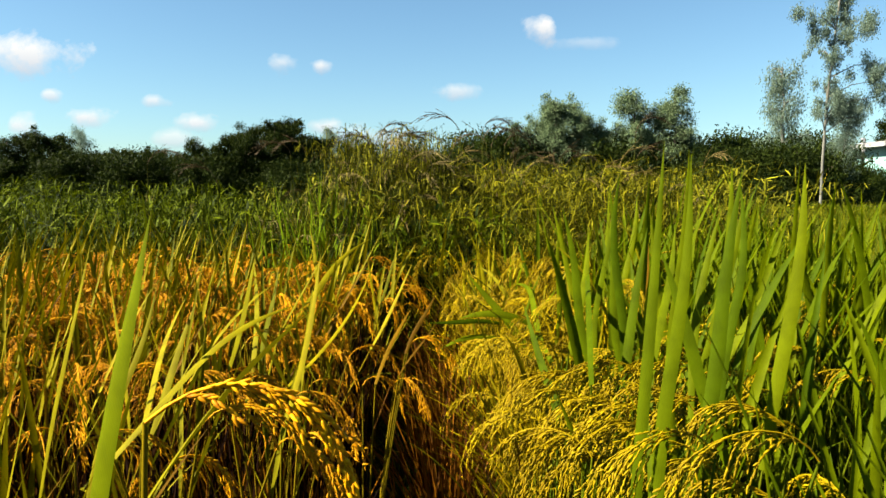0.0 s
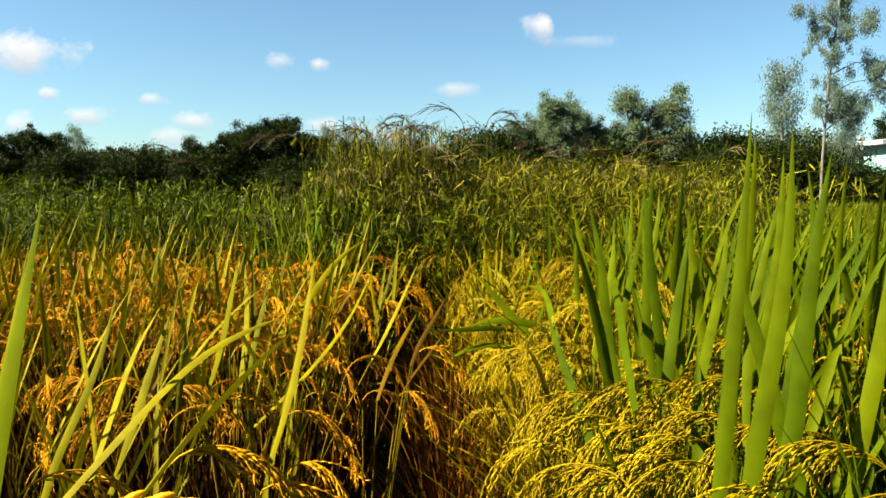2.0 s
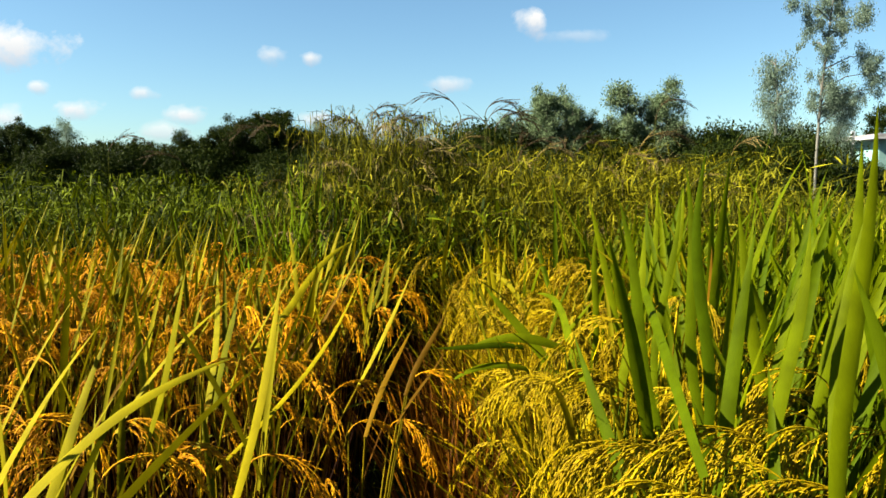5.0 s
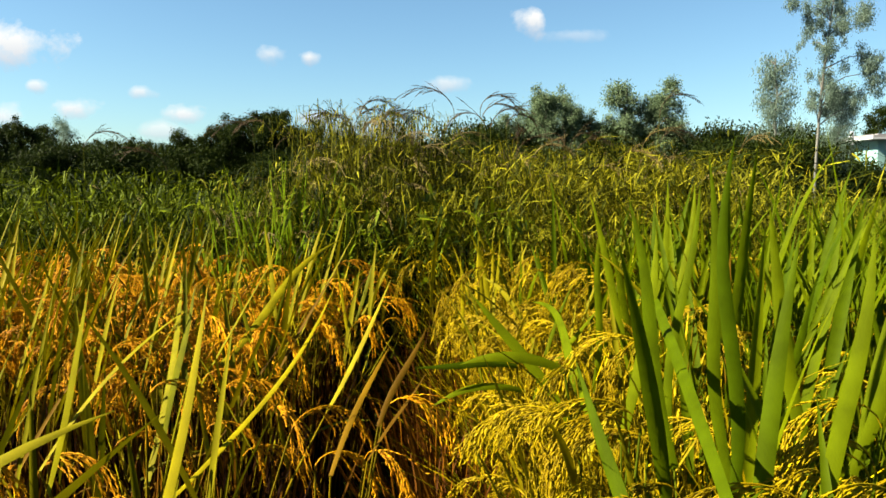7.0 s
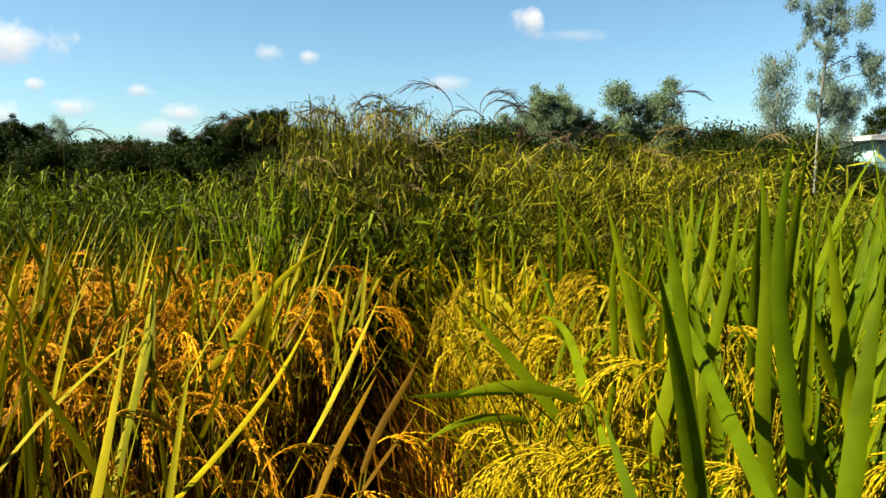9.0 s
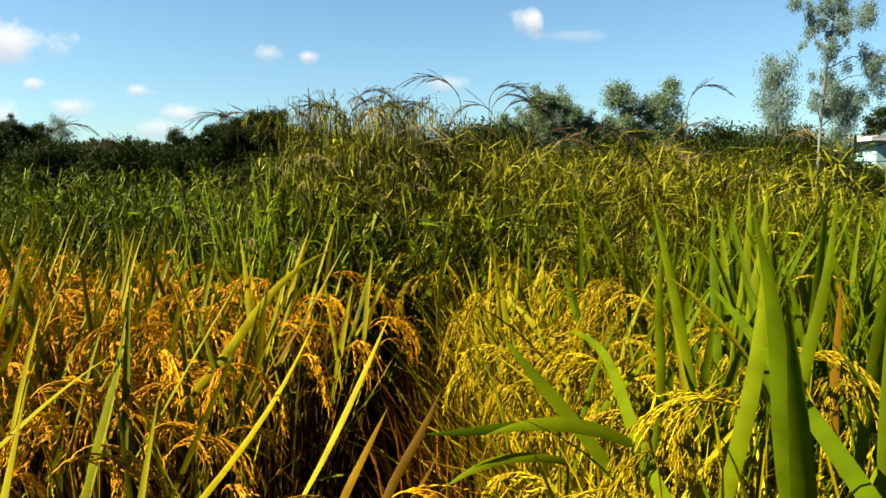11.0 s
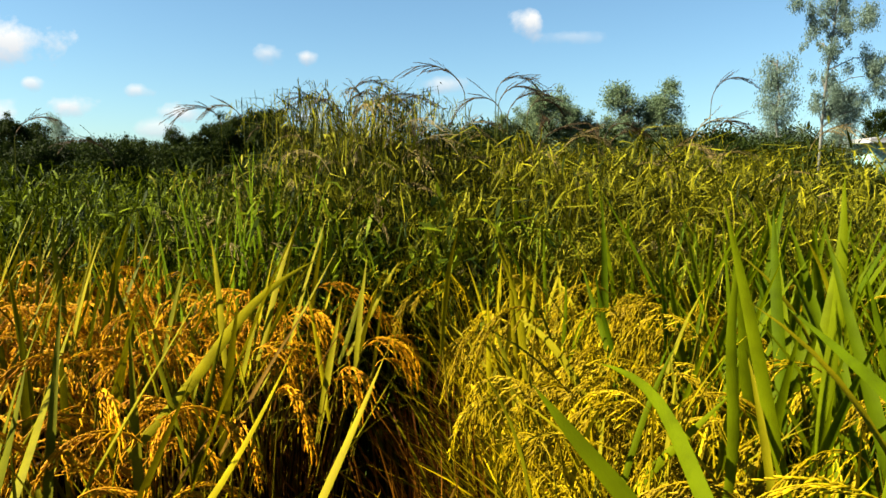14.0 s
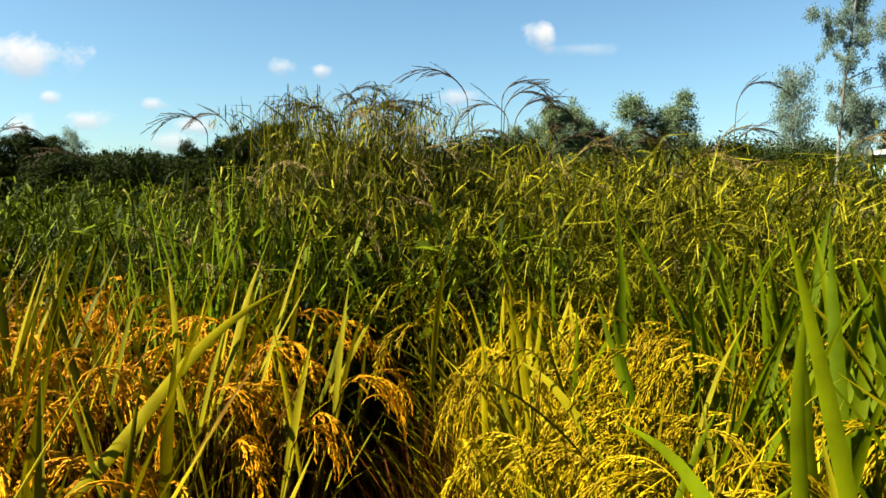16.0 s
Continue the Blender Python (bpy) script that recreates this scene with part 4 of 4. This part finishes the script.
for px, py, kind, dist in (*WOOD, (148, 226, LIGHT[0], 52), (590, 226, LIGHT[1], 50), (925, 214, MID[0], 44), (948, 200, MID[1], 45), (985, 163, MID[1], 44), (965, 182, MID[2], 45), (1006, 176, MID[0], 46),
                           (1030, 200, MID[2], 44), (1055, 208, MID[1], 45), (1076, 214, MID[0], 45), (1126, 158, MID[2], 44), (1146, 184, MID[1], 45), (1172, 190, MID[2], 45), (1196, 153, MID[0], 44), (1212, 222, MID[1], 46),
                           (1385, 110, LIGHT[1], 27.5), (1490, 166, LIGHT[0], 26), (1566, 194, ROUND[2], 96), (1625, 200, ROUND[1], 96)):
    light = kind in LIGHT
    dist *= 1.38
    plant_tree(at(px), dist, EYE + (338 - py) / 1313 * dist, kind, PALE if light else DARK, rng.uniform(0, 360), wide=1.0)
for px in range(-60, 1490, 56):
    top = 260 if px < 800 else 226
    for dist in (62, 72):
        d = dist + rng.uniform(-1, 2)
        plant_tree(at(px + rng.uniform(-15, 15)), d, EYE + (338 - top + rng.uniform(-12, 10)) / 1313 * d, BUSH[rng.integers(3)], "dense dark shrub in the hedge behind the field", rng.uniform(0, 360), "hedge", "shrub")


def tall_gum():
    """The tall gum: bare leaning trunk, tiers of drooping foliage with gaps between."""
    root = new("tree")
    d = 32.0
    root.matrix_basis = pose(at(1452) * d, d, 0)
    tagged(root, "tall slender gum tree with bare trunk and drooping tiers", "tree", "trees along the field")
    u = d / 1313
    p = np.array([(0, 0, 0), (3 * u, .1, 2.4), (6 * u, .1, 4.8), (12 * u, 0, 7.2), (20 * u, 0, 9.2), (26 * u, 0, 10.8)])
    geos = [tubes(p, np.array([.065, .06, .052, .042, .03, .012]), 8)]
    C, S = [], []
    for dx, py, reach in ((-40, 40, .5), (20, 10, .7), (55, 45, .6), (30, 70, .5), (-20, 75, .45), (85, 118, .55), (75, 150, .6), (90, 175, .4),
                          (-5, 120, .4), (20, 135, .45), (30, 185, .5), (10, -30, .7), (40, -50, .5), (18, 60, .4), (20, 95, .35), (4, 90, .3), (2, 150, .4), (0, 178, .5), (40, 190, .55), (68, 205, .5), (20, 208, .55), (-12, 204, .45), (30, 30, .45), (0, 38, .4)):
        c = np.array([dx * u, rng.normal(0, .5), EYE + (338 - py) * u])
        s = min(.97, max(.3, (c[2] - .7) / 10.8))
        o, tg = along(p, s - .04)
        geos.append(tubes(np.array([o, (o + c) / 2 + np.array([0, 0, .2]), c]), np.array([.032, .02, .008]), 5))
        for k in range(5):
            C.append(c + rng.normal(0, .26, 3) * np.array([1, 1, 1.0]))
            S.append(reach * rng.uniform(.34, .62))
    g = merge(*geos)
    part("trunk", mesh("trunk", *g[:2], PALE_BARK, g[2]), root)
    part("crown", crown_mesh(C, S, 30000, .065, 1.4, GUM_LEAF), root)


tall_gum()


# ---- house and post at the field's far edge ----
def box(bm, x0, x1, y0, y1, z0, z1):
    ret = bmesh.ops.create_cube(bm, size=1)
    bmesh.ops.transform(bm, matrix=Matrix.Translation(((x0 + x1) / 2, (y0 + y1) / 2, (z0 + z1) / 2)) @ Matrix.Diagonal((x1 - x0, y1 - y0, z1 - z0, 1)), verts=ret["verts"])


def boxes(name, rows, mat, parent, label="", bevel=.01):
    bm = bmesh.new()
    for r in rows:
        box(bm, *r)
    bmesh.ops.bevel(bm, geom=bm.edges[:], offset=bevel, segments=2, affect="EDGES")
    me = bpy.data.meshes.new(name)
    bm.to_mesh(me)
    bm.free()
    me.materials.append(mat)
    return part(name, me, parent, None, label)


TEAL = surface("teal_wall_paint", (0.13, 0.25, 0.225), (0.17, 0.29, 0.26), 1.2, .7, dist=.004)
WHITE = surface("white_paint", (0.33, 0.33, 0.32), (0.28, 0.284, 0.28), 2.0, .6, dist=.003)
GREY_ROOF = surface("grey_roof", (0.19, 0.18, 0.17), (0.13, 0.125, 0.12), 2.0, .7, dist=.02)
DARK_GLASS, _, p_, _ = material("window_glass")
p_.inputs["Base Color"].default_value = (.06, .14, .14, 1)
p_.inputs["Roughness"].default_value = .08


def house():
    root = new("house")
    root.matrix_basis = pose(.581 * 110, 110, 0) @ Matrix.Diagonal((2.55, 2.55, 2.04, 1))
    tagged(root, "pale teal house with white eaves and flat grey roof", "house")
    boxes("wall", [(.75, 1.2, 0, 4, 0, 3.72), (1.2, 6, 0, 4, 0, 3.02), (1.2, 6, 0, 4, 3.58, 3.72), (2.2, 2.9, 0, 4, 3.02, 3.58), (3.9, 6, 0, 4, 3.02, 3.58)], TEAL, root)
    boxes("eave", [(0, 6.4, -.7, 4.5, 3.73, 3.88)], WHITE, root, "white painted eave board")
    boxes("roof", [(.15, 6.3, -.5, 4.4, 3.885, 4.05), (.9, 6.0, .3, 4.0, 4.055, 4.2)], GREY_ROOF, root, "dull grey roof slab")
    for x in (1.2, 2.9):
        w = boxes("window", [(x + .02, x + .98, .10, .14, 3.04, 3.56)], DARK_GLASS, root)
        boxes("window_frame", [(x - .04, x + .05, -.03, .09, 3.0, 3.6), (x + .95, x + 1.04, -.03, .09, 3.0, 3.6), (x + .052, x + .948, -.03, .09, 3.53, 3.6), (x + .052, x + .948, -.03, .09, 3.0, 3.07), (x + .47, x + .53, -.02, .08, 3.072, 3.528)], WHITE, w, "white window frame")


def post():
    root = new("post")
    root.matrix_basis = pose(.562 * 104, 104, 0) @ Matrix.Diagonal((3.2, 3.2, 2.1, 1))
    tagged(root, "slim white-topped post beside the house", "post")
    boxes("shaft", [(-.05, .05, -.05, .05, 0, 3.1)], BARK, root)
    boxes("cap", [(-.07, .07, -.07, .07, 3.1, 4.0)], WHITE, root, "white painted top")


house()
post()
for k, px in enumerate(range(1250, 1500, 36)):
    plant_tree(at(px), 36 + rng.uniform(-1, 1), EYE + (338 - 236 + rng.uniform(-14, 6)) / 1313 * 36, BUSH[k % 3], "dark green shrub at the foot of the gum trees", rng.uniform(0, 360), "hedge", "shrub", wide=.8)
for px, top in ((1470, 268), (1490, 270), (1512, 276), (1530, 288), (1560, 288), (1600, 292)):
    plant_tree(at(px) + .0167, 58, EYE + (324 - top) / 1313 * 58, BUSH[rng.integers(3)], "leafy green shrub in front of the house", rng.uniform(0, 360), "shrubs by the house", "shrub")


# ---- clouds ----
def cloud_material():
    m, t, p, out = material("cloud")
    tc = t.nodes.new("ShaderNodeTexCoord")
    oi = t.nodes.new("ShaderNodeObjectInfo")
    ln = t.nodes.new("ShaderNodeVectorMath")
    ln.operation = "LENGTH"
    t.links.new(tc.outputs["UV"], ln.inputs[0])
    no = node(t, "ShaderNodeTexNoise", Scale=0.013, Detail=6.0, Roughness=.6)
    geo = t.nodes.new("ShaderNodeNewGeometry")
    t.links.new(geo.outputs["Position"], no.inputs["Vector"])
    mul = node(t, "ShaderNodeMath")
    mul.operation = "MULTIPLY_ADD"
    t.links.new(no.outputs[0], mul.inputs[0])
    mul.inputs[1].default_value = 1.4
    t.links.new(ln.outputs["Value"], mul.inputs[2])
    less = t.nodes.new("ShaderNodeMath")
    less.operation = "MULTIPLY"
    less.inputs[1].default_value = .6
    t.links.new(mul.outputs[0], less.inputs[0])
    a = ramp(t, [(.50, (1, 1, 1)), (.62, (.6, .6, .6)), (.80, (0, 0, 0))], less.outputs[0])
    dens = t.nodes.new("ShaderNodeMath")
    dens.operation = "MULTIPLY"
    t.links.new(a, dens.inputs[0])
    t.links.new(oi.outputs["Alpha"], dens.inputs[1])
    # sunlight on the clouds is emission; the ramp paints their grey shaded undersides
    em = t.nodes.new("ShaderNodeEmission")
    sep = t.nodes.new("ShaderNodeSeparateXYZ")
    t.links.new(tc.outputs["UV"], sep.inputs[0])
    add = t.nodes.new("ShaderNodeMath")
    add.operation = "MULTIPLY_ADD"
    t.links.new(sep.outputs[1], add.inputs[0])
    add.inputs[1].default_value = .5
    add.inputs[2].default_value = .5
    t.links.new(ramp(t, [(.2, (.095, .107, .124)), (.6, (.175, .175, .17))], add.outputs[0]), em.inputs[0])
    tr = t.nodes.new("ShaderNodeBsdfTransparent")
    ms = t.nodes.new("ShaderNodeMixShader")
    t.links.new(dens.outputs[0], ms.inputs[0])
    t.links.new(tr.outputs[0], ms.inputs[1])
    t.links.new(em.outputs[0], ms.inputs[2])
    t.links.new(ms.outputs[0], out.inputs[0])
    return m


CLOUD = cloud_material()


def cloud(px, py, w, h, density):
    d = 2000.0
    slope = math.tan(math.atan((px - 784) / 1313) + radians(.96))
    W, H = w * 1.75 * d / 1313 / 2, h * 1.75 * d / 1313 / 2
    n = 16
    V, F, U = [], [], []
    for j in range(n + 1):
        for i in range(n + 1):
            u, v = 2 * i / n - 1, 2 * j / n - 1
            q = Vector((u, v)).length
            V.append((u * W, min(W, H) * .8 * max(0, q * q) , v * H))
            U.append((u, v))
    for j in range(n):
        for i in range(n):
            k = j * (n + 1) + i
            F.append((k, k + 1, k + n + 2, k + n + 1))
    ob = new("cloud", mesh("cloud", V, F, CLOUD, U))
    ob.matrix_basis = pose(slope * d, d, EYE + (324 - py) / 1313 * d)
    ob.color = (1, 1, 1, density)
    ob.visible_shadow = False
    tagged(ob, "small white fair-weather cloud in the blue sky" if density > .6 else "faint thin wisp of white cloud", "cloud", "clouds", "structure")


for row in ((20, 85, 170, 85, 1), (68, 157, 34, 24, .75), (250, 167, 52, 26, .75), (130, 196, 78, 38, .9), (322, 205, 66, 36, .9), (285, 232, 90, 36, .6), (8, 210, 50, 44, .8),
            (480, 102, 58, 30, .6), (548, 107, 44, 25, .9), (785, 150, 66, 32, .65), (934, 42, 60, 50, 1), (1010, 68, 120, 24, .3), (555, 212, 60, 30, .8), (650, 235, 160, 50, .45)):
    cloud(*row)


# ---- more heavy heads among the rice ----
more = np.random.default_rng(23)
for k in range(22):
    hy = more.uniform(1.7, 2.9)
    hx = -.30 - more.random() * (.60 * hy - .25)
    ripe(hx, hy, [], [(hx + more.normal(0, .05), hy + more.normal(0, .05), more.uniform(.68, .86), more.uniform(-60, 80)) for _ in range(3)], head_set=FAR_GOLD)
for k in range(11):
    hy = more.uniform(.80, 1.45)
    hx = .16 + more.random() * (.40 * hy - .02)
    green(hx, hy, [], [(hx + more.normal(0, .04), hy + more.normal(0, .04), more.uniform(.76, .87), more.uniform(140, 230)) for _ in range(4)])
for k in range(11):
    hy = more.uniform(1.6, 3.0)
    hx = .13 + more.random() * (.05 + .12 * hy)
    placed_rice(hx, hy, [], [(hx + more.normal(0, .05), hy + more.normal(0, .05), more.uniform(.68, .86), more.uniform(130, 240)) for _ in range(4)], RIPE_LEAF, STRAW, FAR_PALE, MIXED_LABEL, "yellowing rice plants")
for k in range(5):
    hx, hy = more.uniform(.26, .44), more.uniform(2.15, 2.75)
    placed_rice(hx, hy, [], [(hx + more.normal(0, .05), hy + more.normal(0, .05), more.uniform(.76, .93), more.uniform(130, 240)) for _ in range(6)], RIPE_LEAF, STRAW, FAR_PALE, MIXED_LABEL, "yellowing rice plants")
# dark-coloured tufts that paint in the shade at the mound's foot
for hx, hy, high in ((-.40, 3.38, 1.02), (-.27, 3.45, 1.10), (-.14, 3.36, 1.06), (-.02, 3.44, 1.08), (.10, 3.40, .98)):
    grass_tuft(hx, hy, high, 1, "dark green grass tuft at the field's edge, shade put into its leaf colour", DARK_FOLIAGE)
for k in range(9):
    hx, hy = more.uniform(.14, .34), more.uniform(1.75, 2.9)
    leaves = [(hx, hy, more.uniform(.58, .70), hx + more.normal(-.02, .08), hy + more.normal(0, .06), more.uniform(.84, .98), more.uniform(0, .03), more.uniform(.010, .016)) for _ in range(2)]
    placed_rice(hx, hy, leaves, [], GREEN_LEAF if k % 2 else RIPE_LEAF, GREEN_STALK, FAR_PALE, MIXED_LABEL, "yellowing rice plants")
# fresh blades arching from the mound's flank
for hx, hy, rise in ((-.58, 3.20, 1.16), (-.49, 3.24, 1.24), (-.70, 3.22, 1.07)):
    root = new("grass_tuft")
    root.matrix_basis = pose(hx, hy, 0)
    tagged(root, "fresh bright green grass tuft with long arching blades", "grass tuft", "tall grass behind the rice")
    for k in range(11):
        reach, high = more.normal(0, .16), rise * more.uniform(.80, 1.0)
        low = (more.normal(0, .03), more.normal(0, .03), 0)
        part("blade", ribbon(low, (reach, more.normal(-.06, .06), high), more.uniform(.02, .10), more.uniform(.009, .017), (more.normal(-.5, .3), -1, .4), FRESH_GRASS), root)
